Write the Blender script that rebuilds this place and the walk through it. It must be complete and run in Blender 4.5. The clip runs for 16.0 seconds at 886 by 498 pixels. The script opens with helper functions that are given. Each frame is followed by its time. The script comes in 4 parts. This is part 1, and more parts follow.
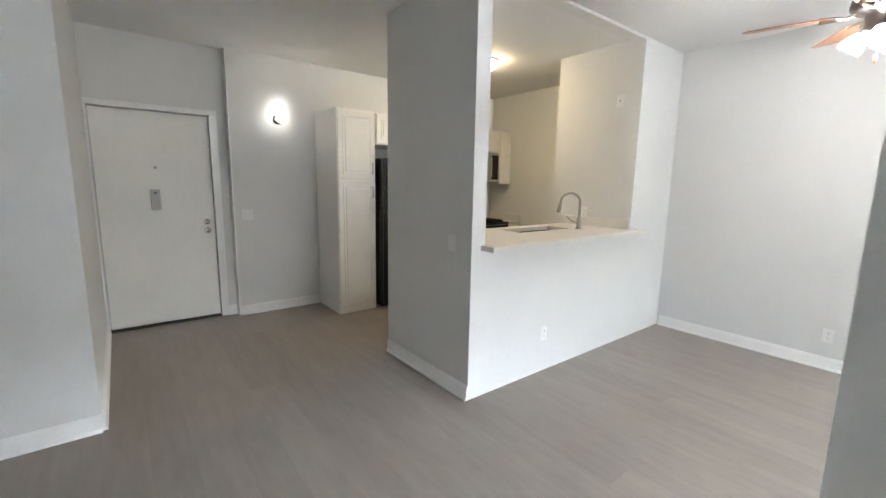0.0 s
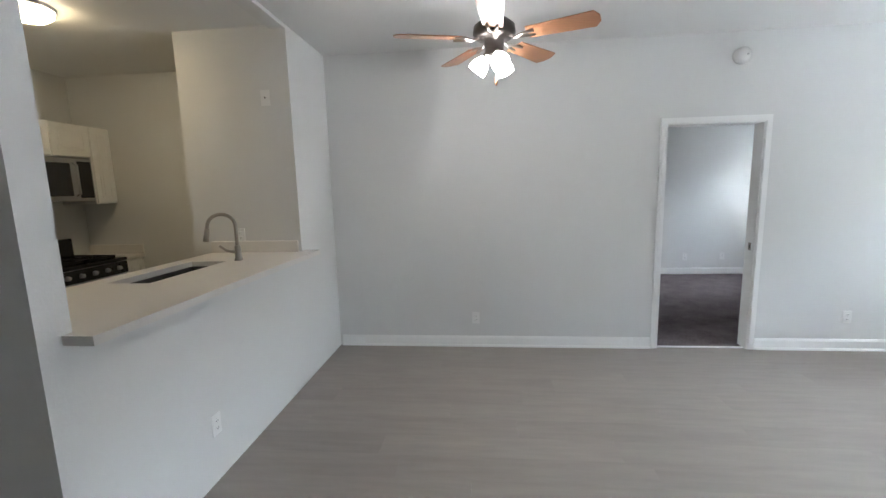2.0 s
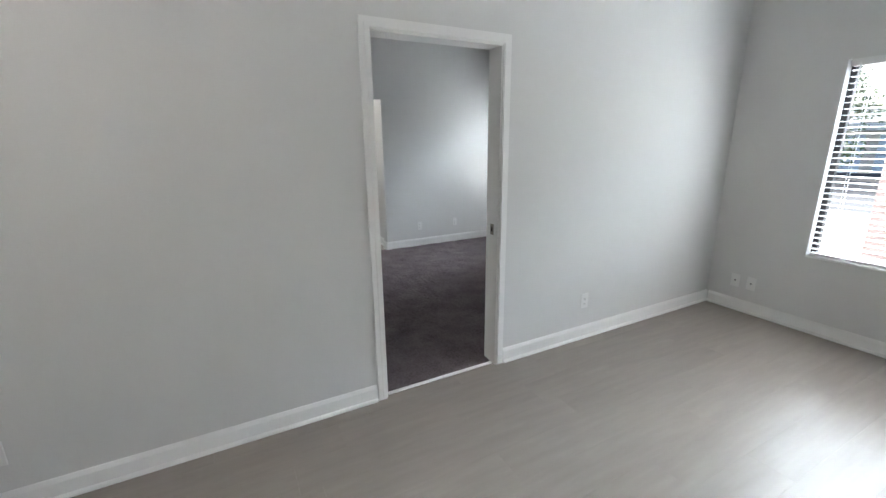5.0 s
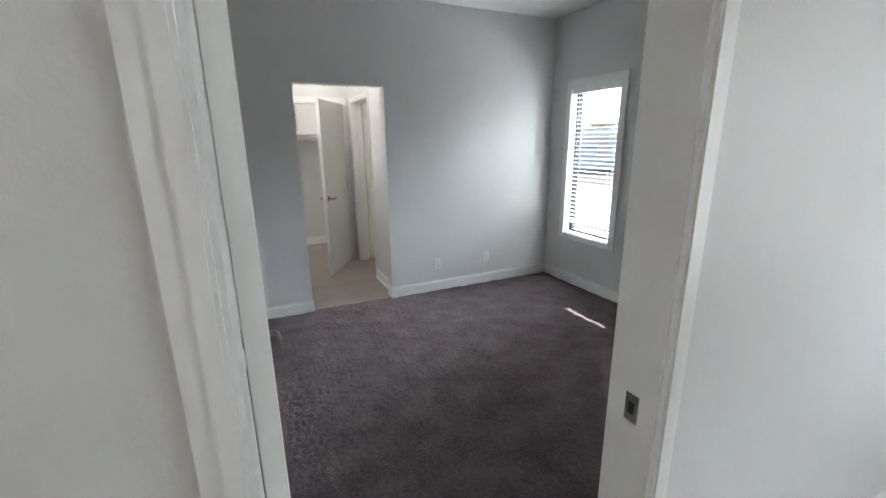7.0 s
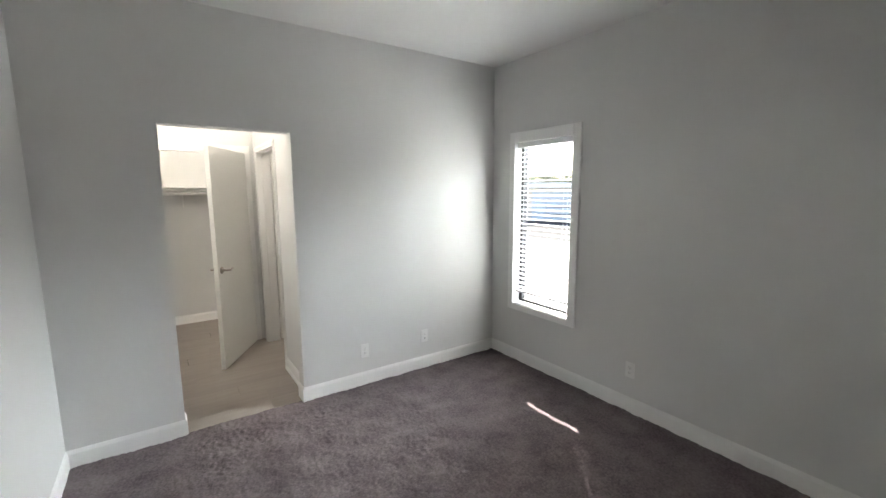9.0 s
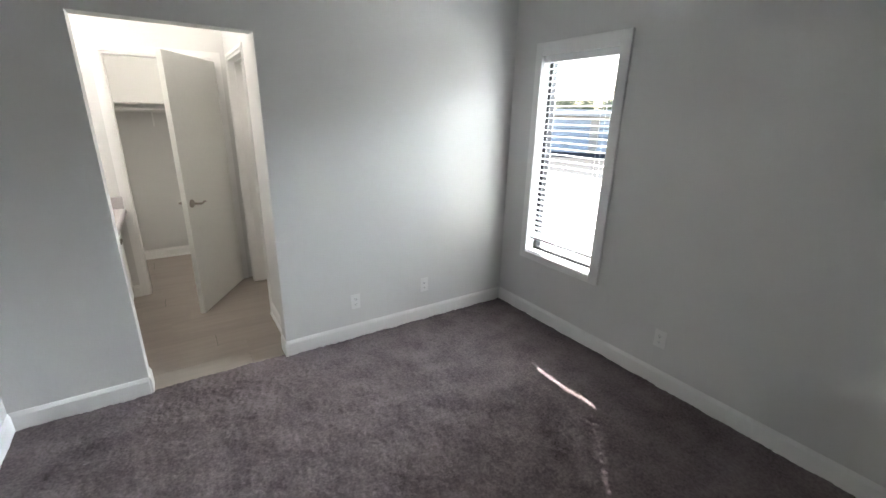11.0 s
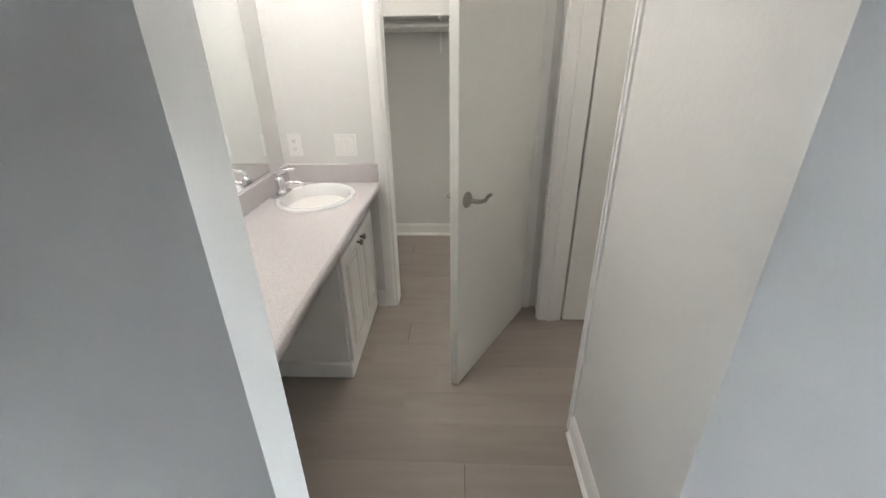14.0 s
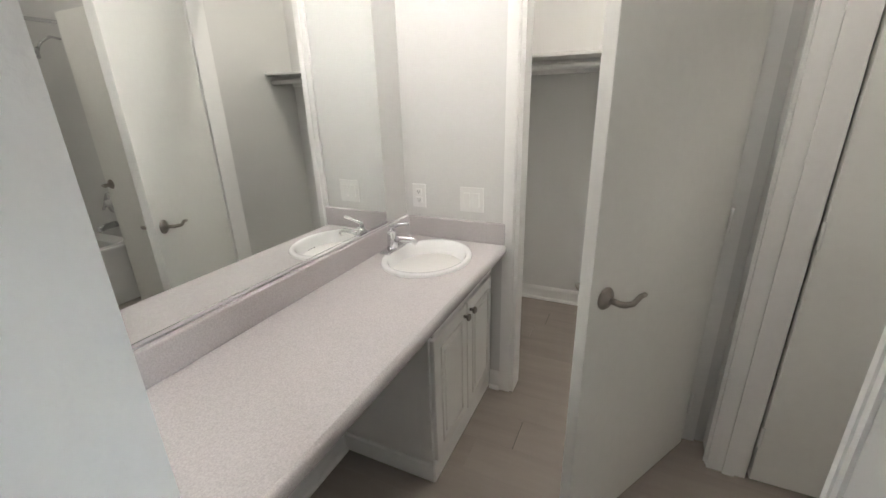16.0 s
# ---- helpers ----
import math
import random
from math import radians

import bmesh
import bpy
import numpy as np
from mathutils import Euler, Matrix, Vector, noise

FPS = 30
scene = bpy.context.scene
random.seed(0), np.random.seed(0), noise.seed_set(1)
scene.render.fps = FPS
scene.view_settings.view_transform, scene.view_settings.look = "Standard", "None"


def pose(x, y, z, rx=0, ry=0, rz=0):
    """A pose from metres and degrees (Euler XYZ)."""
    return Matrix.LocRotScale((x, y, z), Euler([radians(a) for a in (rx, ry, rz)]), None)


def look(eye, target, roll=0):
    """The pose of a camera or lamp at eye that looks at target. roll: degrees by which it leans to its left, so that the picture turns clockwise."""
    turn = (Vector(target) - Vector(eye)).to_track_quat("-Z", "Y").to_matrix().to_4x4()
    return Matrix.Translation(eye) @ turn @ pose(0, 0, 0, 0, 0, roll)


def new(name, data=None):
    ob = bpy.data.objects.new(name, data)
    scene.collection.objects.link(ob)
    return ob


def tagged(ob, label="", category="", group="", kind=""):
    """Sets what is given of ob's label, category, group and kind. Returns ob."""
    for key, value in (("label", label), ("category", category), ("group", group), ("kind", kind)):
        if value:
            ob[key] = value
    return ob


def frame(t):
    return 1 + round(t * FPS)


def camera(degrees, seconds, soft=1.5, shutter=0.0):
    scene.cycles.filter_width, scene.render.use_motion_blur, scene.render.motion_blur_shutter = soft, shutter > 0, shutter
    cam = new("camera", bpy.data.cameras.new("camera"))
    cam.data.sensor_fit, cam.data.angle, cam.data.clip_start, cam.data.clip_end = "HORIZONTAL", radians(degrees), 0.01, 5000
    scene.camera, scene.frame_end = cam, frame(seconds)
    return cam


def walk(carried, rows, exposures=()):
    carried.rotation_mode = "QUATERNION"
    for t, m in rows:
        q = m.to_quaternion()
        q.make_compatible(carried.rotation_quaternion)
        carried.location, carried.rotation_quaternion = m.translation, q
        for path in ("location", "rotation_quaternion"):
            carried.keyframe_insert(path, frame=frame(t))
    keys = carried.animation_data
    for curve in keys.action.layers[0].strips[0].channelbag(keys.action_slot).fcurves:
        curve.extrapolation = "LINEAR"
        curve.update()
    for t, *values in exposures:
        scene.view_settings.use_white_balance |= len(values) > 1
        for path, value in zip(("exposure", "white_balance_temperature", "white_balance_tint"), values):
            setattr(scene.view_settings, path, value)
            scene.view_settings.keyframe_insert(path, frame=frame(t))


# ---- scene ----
cam = camera(94.1, 16.0)
PATH = [
    (0, (1.962, -4.512, 1.471), (0.407, -3.294, 1.157), 1.0),
    (0.5, (1.772, -4.403, 1.512), (0.368, -3.007, 1.226), -0.4),
    (1, (1.625, -4.261, 1.531), (0.504, -2.631, 1.236), -1.3),
    (1.5, (1.528, -4.062, 1.542), (0.797, -2.226, 1.245), -1.3),
    (2, (1.449, -3.887, 1.54), (1.253, -1.918, 1.25), -1.5),
    (2.5, (1.402, -3.817, 1.526), (1.733, -1.862, 1.257), -1.8),
    (3, (1.434, -3.664, 1.545), (2.214, -1.844, 1.262), -1.7),
    (3.2, (1.515, -3.6, 1.56), (2.393, -1.83, 1.27), -1.6),
    (5.3, (2.49, -1.805, 1.503), (3.39, -0.097, 0.979), -0.5),
    (5.5, (2.596, -1.607, 1.497), (3.484, 0.106, 0.969), -0.7),
    (6, (2.82, -1.185, 1.485), (3.69, 0.533, 0.943), -0.5),
    (6.5, (2.988, -0.836, 1.53), (3.823, 0.899, 0.989), -0.3),
    (7, (3.101, -0.516, 1.556), (3.914, 1.239, 1.049), -0.7),
    (7.5, (3.217, -0.241, 1.552), (4.018, 1.538, 1.111), -0.6),
    (8, (3.359, -0.053, 1.565), (4.15, 1.746, 1.193), -0.2),
    (8.5, (3.444, 0.072, 1.592), (4.307, 1.85, 1.289), 0.0),
    (9, (3.482, 0.208, 1.62), (4.604, 1.84, 1.342), -0.3),
    (9.2, (3.49, 0.25, 1.62), (4.757, 1.768, 1.317), -0.3),
    (11.3, (3.822, 0.746, 1.625), (4.764, 2.387, 0.977), 1.0),
    (11.5, (3.815, 0.841, 1.575), (4.644, 2.542, 0.929), 1.2),
    (12, (3.885, 1.227, 1.523), (4.342, 3.047, 0.826), 1.5),
    (12.5, (3.897, 1.654, 1.533), (4.091, 3.493, 0.772), 0.0),
    (13, (3.902, 2.055, 1.516), (3.957, 3.884, 0.71), 0.0),
    (13.5, (3.89, 2.432, 1.478), (3.879, 4.254, 0.653), -0.2),
    (14, (3.88, 2.791, 1.454), (3.801, 4.594, 0.592), -0.7),
    (14.5, (3.912, 3.045, 1.434), (3.65, 4.808, 0.528), -0.2),
    (15, (3.943, 3.169, 1.417), (3.476, 4.882, 0.496), -0.3),
    (15.5, (3.941, 3.222, 1.427), (3.291, 4.903, 0.56), -0.6),
    (16, (3.945, 3.244, 1.448), (3.14, 4.944, 0.77), -1.6),
]

# ---- world, sun, exposure ----
EXPO = [(0, 3.95, 6300, 10), (0.5, 3.7, 6250, 10), (1, 3.55, 6200, 10), (1.5, 3.2, 6150, 10), (2.5, 2.8, 6250, 10), (3.2, 2.7, 6400, 10),
        (5.5, 2.75, 6400, 10), (6.5, 2.7, 6400, 10), (7, 2.8, 6450, 10), (8, 3.05, 6750, 10), (9, 3.2, 6950, 10), (11.5, 2.95, 6700, 10),
        (13, 2.9, 7000, 10), (14, 3.05, 6600, 10), (14.5, 2.85, 6600, 10), (16, 2.8, 6650, 10)]
walk(cam, [(t, look(eye, target, roll)) for t, eye, target, roll in PATH], EXPO)

world = bpy.data.worlds.new("sky")
scene.world = world
world.use_nodes = True
wn = world.node_tree
sky = wn.nodes.new("ShaderNodeTexSky")
sky.sky_type = "NISHITA"
sky.sun_disc = False
sky.sun_elevation = radians(37.5)
sky.sun_rotation = radians(43.6)
wn.links.new(sky.outputs[0], wn.nodes["Background"].inputs[0])
wn.nodes["Background"].inputs[1].default_value = 0.08
sun = new("sun", bpy.data.lights.new("sun", "SUN"))
sun.data.energy, sun.data.angle, sun.data.color = 4.0, radians(0.5), (1.0, 0.96, 0.90)
sun.matrix_world = look((30 * 0.62, 30 * 0.65, 30 * 0.69), (0, 0, 0))

# added lamps stand in for sky at both windows: one high and far, two just above
for x, y, z, w, h, e in ((18.5, 2.3, 6.8, 11.0, 5.0, 1300.0), (8.9, -1.9, 4.0, 5.0, 2.4, 270.0), (8.8, 3.1, 4.0, 3.4, 2.4, 100.0)):
    o = new("sky_fill_lamp", bpy.data.lights.new("sky_fill_lamp", "AREA"))
    o.data.shape, o.data.size, o.data.size_y, o.data.energy, o.data.color = "RECTANGLE", w, h, e, (0.83, 0.925, 1.0)
    o.matrix_world = look((x, y, z), (6.3, y, 1.35))
SHADE_GLOW, SCONCE_GLOW, KITCHEN_GLOW, VANITY_GLOW, BATH_GLOW = 8.0, 0.6, 5.5, 6.0, 9.0


# ---- materials ----
def material(name, color, rough=0.5, metal=0.0, grain=60.0, vary=0.06, bump=0.1, bump_scale=None, big=1.5, spec=0.5, stretch=(1, 1, 1), rand=0.0, detail=6.0):
    """A surface with tone variation at two scales and fine relief."""
    m = bpy.data.materials.new(name)
    m.use_nodes = True
    n, l = m.node_tree.nodes, m.node_tree.links
    p = n["Principled BSDF"]
    p.inputs["Roughness"].default_value, p.inputs["Metallic"].default_value = rough, metal
    p.inputs["Specular IOR Level"].default_value = spec
    co = n.new("ShaderNodeTexCoord")
    mp = n.new("ShaderNodeMapping")
    mp.inputs["Scale"].default_value = stretch
    l.new(co.outputs["Object"], mp.inputs["Vector"])
    fine, coarse = n.new("ShaderNodeTexNoise"), n.new("ShaderNodeTexNoise")
    fine.inputs["Scale"].default_value, coarse.inputs["Scale"].default_value = grain, big
    fine.inputs["Detail"].default_value = detail
    coarse.inputs["Detail"].default_value = min(detail, 4)
    for t in (fine, coarse):
        l.new(mp.outputs[0], t.inputs["Vector"])
    add = n.new("ShaderNodeMath")
    l.new(fine.outputs["Fac"], add.inputs[0])
    l.new(coarse.outputs["Fac"], add.inputs[1])
    last = add.outputs[0]
    if rand:
        info = n.new("ShaderNodeObjectInfo")
        ma = n.new("ShaderNodeMath")
        ma.operation = "MULTIPLY_ADD"
        l.new(info.outputs["Random"], ma.inputs[0])
        ma.inputs[1].default_value = rand
        l.new(last, ma.inputs[2])
        last = ma.outputs[0]
        comb = n.new("ShaderNodeCombineXYZ")
        sc = n.new("ShaderNodeMath")
        sc.operation = "MULTIPLY"
        sc.inputs[1].default_value = 40
        l.new(info.outputs["Random"], sc.inputs[0])
        for i in range(3):
            l.new(sc.outputs[0], comb.inputs[i])
        l.new(comb.outputs[0], mp.inputs["Location"])
    ramp = n.new("ShaderNodeMath")
    ramp.operation = "MULTIPLY_ADD"
    l.new(last, ramp.inputs[0])
    ramp.inputs[1].default_value = 2 * vary
    ramp.inputs[2].default_value = 1 - 2 * vary * (1 + rand / 2)
    mul = n.new("ShaderNodeVectorMath")
    mul.operation = "SCALE"
    mul.inputs[0].default_value = color
    l.new(ramp.outputs[0], mul.inputs["Scale"])
    l.new(mul.outputs[0], p.inputs["Base Color"])
    rr = n.new("ShaderNodeMapRange")
    lo, hi = max(rough - 0.06, 0.02), min(rough + 0.06, 1)
    lo, hi = (max(lo, 0.285), hi) if rough > 0.27 else (lo, min(hi, 0.262))
    rr.inputs["To Min"].default_value, rr.inputs["To Max"].default_value = lo, hi
    l.new(coarse.outputs["Fac"], rr.inputs["Value"])
    l.new(rr.outputs[0], p.inputs["Roughness"])
    if bump:
        b = n.new("ShaderNodeBump")
        b.inputs["Strength"].default_value = bump
        b.inputs["Distance"].default_value = 0.004
        src = fine
        if bump_scale:
            src = n.new("ShaderNodeTexNoise")
            src.inputs["Scale"].default_value = bump_scale
            src.inputs["Detail"].default_value = 4
            l.new(mp.outputs[0], src.inputs["Vector"])
        l.new(src.outputs["Fac"], b.inputs["Height"])
        l.new(b.outputs[0], p.inputs["Normal"])
    return m


def glowing(name, color, strength):
    m = bpy.data.materials.new(name)
    m.use_nodes = True
    p = m.node_tree.nodes["Principled BSDF"]
    p.inputs["Base Color"].default_value = (0.9, 0.9, 0.88, 1)
    p.inputs["Emission Color"].default_value = (*color, 1)
    p.inputs["Emission Strength"].default_value = strength
    return m


WALL = material("wall_paint", (0.70, 0.70, 0.69), 0.55, grain=140, vary=0.02, bump=0.22, bump_scale=75, big=0.7)
CEIL = material("ceiling_paint", (0.74, 0.74, 0.73), 0.7, grain=120, vary=0.02, bump=0.15, bump_scale=60)
TRIM = material("trim_paint", (0.84, 0.84, 0.83), 0.35, grain=50, vary=0.025, bump=0.05)
DOORP = material("door_paint", (0.82, 0.82, 0.79), 0.38, grain=30, vary=0.03, bump=0.06)
CABP = material("cabinet_paint", (0.84, 0.83, 0.81), 0.3, grain=40, vary=0.02, bump=0.04)
PLANK = material("vinyl_plank", (0.29, 0.255, 0.228), 0.40, grain=7, vary=0.15, bump=0.0, big=1.6, stretch=(0.45, 3.2, 3.2), rand=0.25, detail=4.0)
SLAB = material("subfloor", (0.10, 0.09, 0.08), 0.8)
CARPET = material("carpet_pile", (0.155, 0.128, 0.134), 0.95, grain=75, vary=0.6, bump=1.0, bump_scale=95, big=5, spec=0.1)
QUARTZ = material("quartz", (0.72, 0.69, 0.65), 0.30, grain=300, vary=0.05, bump=0.0, big=6)
LAMINATE = material("speckled_laminate", (0.52, 0.492, 0.50), 0.24, grain=260, vary=0.3, bump=0.0, big=0.6, detail=3.0)
PORCELAIN = material("porcelain", (0.85, 0.85, 0.85), 0.08, grain=5, vary=0.01, bump=0.0)
CHROME = material("chrome", (0.75, 0.75, 0.77), 0.08, 1.0, vary=0.03, bump=0.0)
NICKEL = material("brushed_nickel", (0.36, 0.33, 0.30), 0.31, 1.0, grain=200, vary=0.08, bump=0.03)
PLASTIC = material("white_plastic", (0.80, 0.80, 0.79), 0.3, vary=0.015, bump=0.0)
GREYPL = material("grey_plastic", (0.42, 0.43, 0.43), 0.4, vary=0.03, bump=0.0)
DARK = material("dark_slot", (0.02, 0.02, 0.02), 0.6, vary=0.1, bump=0.0)
BLACKAP = material("black_appliance", (0.018, 0.018, 0.02), 0.2, vary=0.15, bump=0.02)
STEEL = material("stainless_steel", (0.42, 0.42, 0.43), 0.32, 1.0, grain=90, vary=0.06, bump=0.03, stretch=(1, 0.05, 1))
# steel darkened in colour to give the sink's inside its shade
SHADED_STEEL = material("shaded_steel", (0.10, 0.095, 0.09), 0.35, 0.8, vary=0.1, bump=0.0)
DARKBRONZE = material("dark_bronze", (0.10, 0.088, 0.08), 0.30, 0.9, grain=80, vary=0.12, bump=0.02)
BLADE = material("oak_blade", (0.36, 0.17, 0.085), 0.35, grain=22, vary=0.3, bump=0.05, stretch=(0.4, 6, 1))
SLAT = material("blind_slat", (0.80, 0.80, 0.80), 0.4, vary=0.02, bump=0.02)
BRONZE = material("dark_aluminium", (0.035, 0.035, 0.038), 0.4, 0.4, vary=0.1, bump=0.02)
CONCRETE = material("sunlit_concrete", (0.40, 0.385, 0.365), 0.85, grain=8, vary=0.12, bump=0.2, big=0.3)
ASPHALT = material("asphalt", (0.055, 0.055, 0.056), 0.95, spec=0.05, grain=30, vary=0.2, bump=0.3, big=0.2)
BARK = material("bark", (0.12, 0.085, 0.06), 0.9, grain=14, vary=0.4, bump=0.8)
LEAF = material("leaf", (0.09, 0.12, 0.06), 0.6, grain=3, vary=0.4, bump=0.0, big=0.8)
STUCCO = material("stucco", (0.50, 0.44, 0.38), 0.9, grain=30, vary=0.1, bump=0.3)
PALEROOF = material("pale_roof_coating", (0.52, 0.50, 0.48), 0.8, grain=10, vary=0.1, bump=0.2)
BLUEDOOR = material("blue_grey_door_paint", (0.42, 0.46, 0.52), 0.5, grain=10, vary=0.08, bump=0.05)
ROOF = material("roof_shingle", (0.16, 0.17, 0.20), 0.85, grain=12, vary=0.25, bump=0.4)
POST = material("stained_post", (0.17, 0.12, 0.11), 0.75, grain=20, vary=0.2, bump=0.3, stretch=(4, 4, 0.4))
MIRROR = material("mirror_silver", (0.88, 0.90, 0.89), 0.0, 1.0, vary=0.0, bump=0.0)
for nd in MIRROR.node_tree.nodes:
    if nd.type == "MAP_RANGE" and nd.inputs["To Max"].default_value < 0.5:
        nd.inputs["To Min"].default_value, nd.inputs["To Max"].default_value = 0.0, 0.004
FAN_GLASS = glowing("lit_frosted_glass", (1.0, 0.95, 0.91), SHADE_GLOW)
SCONCE_GLASS = glowing("lit_sconce_glass", (1.0, 0.93, 0.84), SCONCE_GLOW)
KITCHEN_GLASS = glowing("lit_kitchen_glass", (1.0, 0.78, 0.46), KITCHEN_GLOW)
VANITY_GLASS = glowing("lit_vanity_glass", (1.0, 0.965, 0.94), VANITY_GLOW)
BATH_GLASS = glowing("lit_bath_glass", (1.0, 0.93, 0.85), BATH_GLOW)
# glow of the added bathroom lamp
BATH_FILL_GLASS = glowing("bath_fill_glass", (1.0, 0.93, 0.85), 5.0)
GLASS = bpy.data.materials.new("window_glass")
GLASS.use_nodes = True
gp = GLASS.node_tree.nodes["Principled BSDF"]
gp.inputs["Transmission Weight"].default_value = 1.0
gp.inputs["Roughness"].default_value = 0.0
gp.inputs["IOR"].default_value = 1.02
gp.inputs["Base Color"].default_value = (0.97, 0.98, 0.98, 1)


# ---- mesh helpers ----
def box(bm, x0, x1, y0, y1, z0, z1, bevel=0.0, seg=1):
    vs = [bm.verts.new((x, y, z)) for x in (x0, x1) for y in (y0, y1) for z in (z0, z1)]
    fs = [bm.faces.new([vs[i] for i in f]) for f in ((0, 1, 3, 2), (4, 6, 7, 5), (0, 4, 5, 1), (2, 3, 7, 6), (0, 2, 6, 4), (1, 5, 7, 3))]
    if bevel:
        edges = list({e for f in fs for e in f.edges})
        bmesh.ops.bevel(bm, geom=edges, offset=bevel, segments=seg, affect="EDGES", profile=0.5)
    return bm


def boxed(x0, x1, y0, y1, z0, z1, bevel=0.0, seg=1):
    return box(bmesh.new(), x0, x1, y0, y1, z0, z1, bevel, seg)


def lathe(profile, n=32, m=None):
    """A turned solid round z from (radius, height) pairs."""
    bm = bmesh.new()
    rings = []
    for r, z in profile:
        if r < 1e-6:
            rings.append([bm.verts.new((0, 0, z))])
        else:
            rings.append([bm.verts.new((r * math.cos(2 * math.pi * i / n), r * math.sin(2 * math.pi * i / n), z)) for i in range(n)])
    for a, b in zip(rings, rings[1:]):
        for i in range(n):
            j = (i + 1) % n
            q = [a[i % len(a)], a[j % len(a)], b[j % len(b)], b[i % len(b)]]
            u = []
            for v in q:
                if v not in u:
                    u.append(v)
            if len(u) > 2:
                bm.faces.new(u)
    for f in bm.faces:
        f.smooth = True
    bmesh.ops.recalc_face_normals(bm, faces=bm.faces)
    if m is not None:
        bm.transform(m)
    return bm


def tube(points, r, n=12, taper=None):
    """A round bar that follows points."""
    bm = bmesh.new()
    pts = [Vector(p) for p in points]
    rings = []
    side = None
    for i, p in enumerate(pts):
        d = (pts[min(i + 1, len(pts) - 1)] - pts[max(i - 1, 0)]).normalized()
        if side is None:
            side = d.orthogonal().normalized()
        side = (side - d * side.dot(d)).normalized()
        up = d.cross(side)
        rad = r if taper is None else r + (taper - r) * i / (len(pts) - 1)
        rings.append([bm.verts.new(p + (side * math.cos(a) + up * math.sin(a)) * rad) for a in [2 * math.pi * k / n for k in range(n)]])
    for a, b in zip(rings, rings[1:]):
        for k in range(n):
            bm.faces.new((a[k], a[(k + 1) % n], b[(k + 1) % n], b[k])).smooth = True
    bm.faces.new(rings[0][::-1])
    bm.faces.new(rings[-1])
    bmesh.ops.recalc_face_normals(bm, faces=bm.faces)
    return bm


def mesh_of(name, bm, mat):
    me = bpy.data.meshes.new(name)
    bm.to_mesh(me)
    bm.free()
    me.materials.append(mat)
    return me


def part(name, bm, mat, parent=None, label=""):
    ob = new(name, mesh_of(name, bm, mat))
    ob.parent = parent
    return tagged(ob, label)


def thing(name, m, label, category, group="", kind=""):
    ob = new(name)
    ob.empty_display_size = 0.1
    ob.matrix_world = m
    return tagged(ob, label, category, group, kind)


def setting(name, bm, mat, label, category="wall"):
    return tagged(part(name, bm, mat), label, category, kind="structure")


def wall(name, axis, a0, a1, u0, u1, label, holes=(), z0=0.0, z1=2.775, mat=None):
    """A wall of thickness a0..a1 across axis, u0..u1 along, with openings (u0, u1, z0, z1)."""
    bm = bmesh.new()

    def slab(p, q, b, t):
        if q - p > 1e-4 and t - b > 1e-4:
            if axis == "x":
                box(bm, a0, a1, p, q, b, t)
            else:
                box(bm, p, q, a0, a1, b, t)
    u = u0
    for p, q, b, t in sorted(holes):
        slab(u, p, z0, z1)
        slab(p, q, z0, b)
        slab(p, q, t, z1)
        u = q
    slab(u, u1, z0, z1)
    return setting(name, bm, mat or WALL, label)


def base_profile(bm, p, q, n, h, shoe):
    """A moulded baseboard from p to q along the floor, standing out along n."""
    p, q, n = Vector((*p, 0)), Vector((*q, 0)), Vector((*n, 0))
    prof = [(0, 0), (0.012, 0), (0.012, h - 0.022), (0.009, h - 0.014), (0.005, h - 0.004), (0.002, h), (0, h)]
    if shoe:
        prof = [(0, 0), (0.024, 0), (0.023, 0.010), (0.018, 0.017), (0.012, 0.020)] + prof[2:]
    a = [bm.verts.new(p + n * d + Vector((0, 0, z))) for d, z in prof]
    b = [bm.verts.new(q + n * d + Vector((0, 0, z))) for d, z in prof]
    k = len(prof)
    for i in range(k):
        bm.faces.new((a[i], a[(i + 1) % k], b[(i + 1) % k], b[i]))
    bm.faces.new(a)
    bm.faces.new(b[::-1])
    bmesh.ops.recalc_face_normals(bm, faces=bm.faces)


def baseboard(p, q, n, h=0.105, shoe=True):
    bm = bmesh.new()
    base_profile(bm, p, q, n, h, shoe)
    return setting("baseboard", bm, TRIM, "white painted moulded baseboard along the wall", "baseboard")


H = 2.775
XW, XB = 6.31, 6.22
DL, DR = 3.055, 3.854
OL, OR, YB, PW = 3.515, 4.30, 3.31, 4.355
YV, CL, CR = 5.003, 3.478, 4.262
LW = (-3.28, -0.69, 0.60, 2.03)
BW = (2.36, 3.0, 0.56, 2.05)

# ---- structure ----
setting("ceiling", boxed(-3.2, 6.6, -6.4, 6.4, H, H + 0.15), CEIL, "flat off-white painted ceiling", "ceiling")
wall("wall_entry", "x", -3.08, -2.94, -4.84, -3.56, "white painted wall round the entry door", [(-4.68, -3.73, 0.0, 2.11)])
wall("wall_kitchen_back", "x", -3.08, -2.84, -3.56, 0.34, "white painted wall with a lit wall lamp")
wall("wall_entry_side", "y", -4.84, -4.70, -2.94, -1.15, "white painted side wall of the entry recess")
wall("wall_living_west", "x", -1.15, -1.01, -6.34, -4.70, "white painted wall ending in an outside corner")
wall("wall_south", "y", -6.34, -6.20, -1.01, XW, "plain white painted wall")
wall("wall_stub", "y", -4.10, -3.98, 1.918, 2.7, "short painted wall end beside the living room")
wall("wall_window_living", "x", XW, XW + 0.15, -6.34, 0.12, "white painted wall with a wide window", [LW])
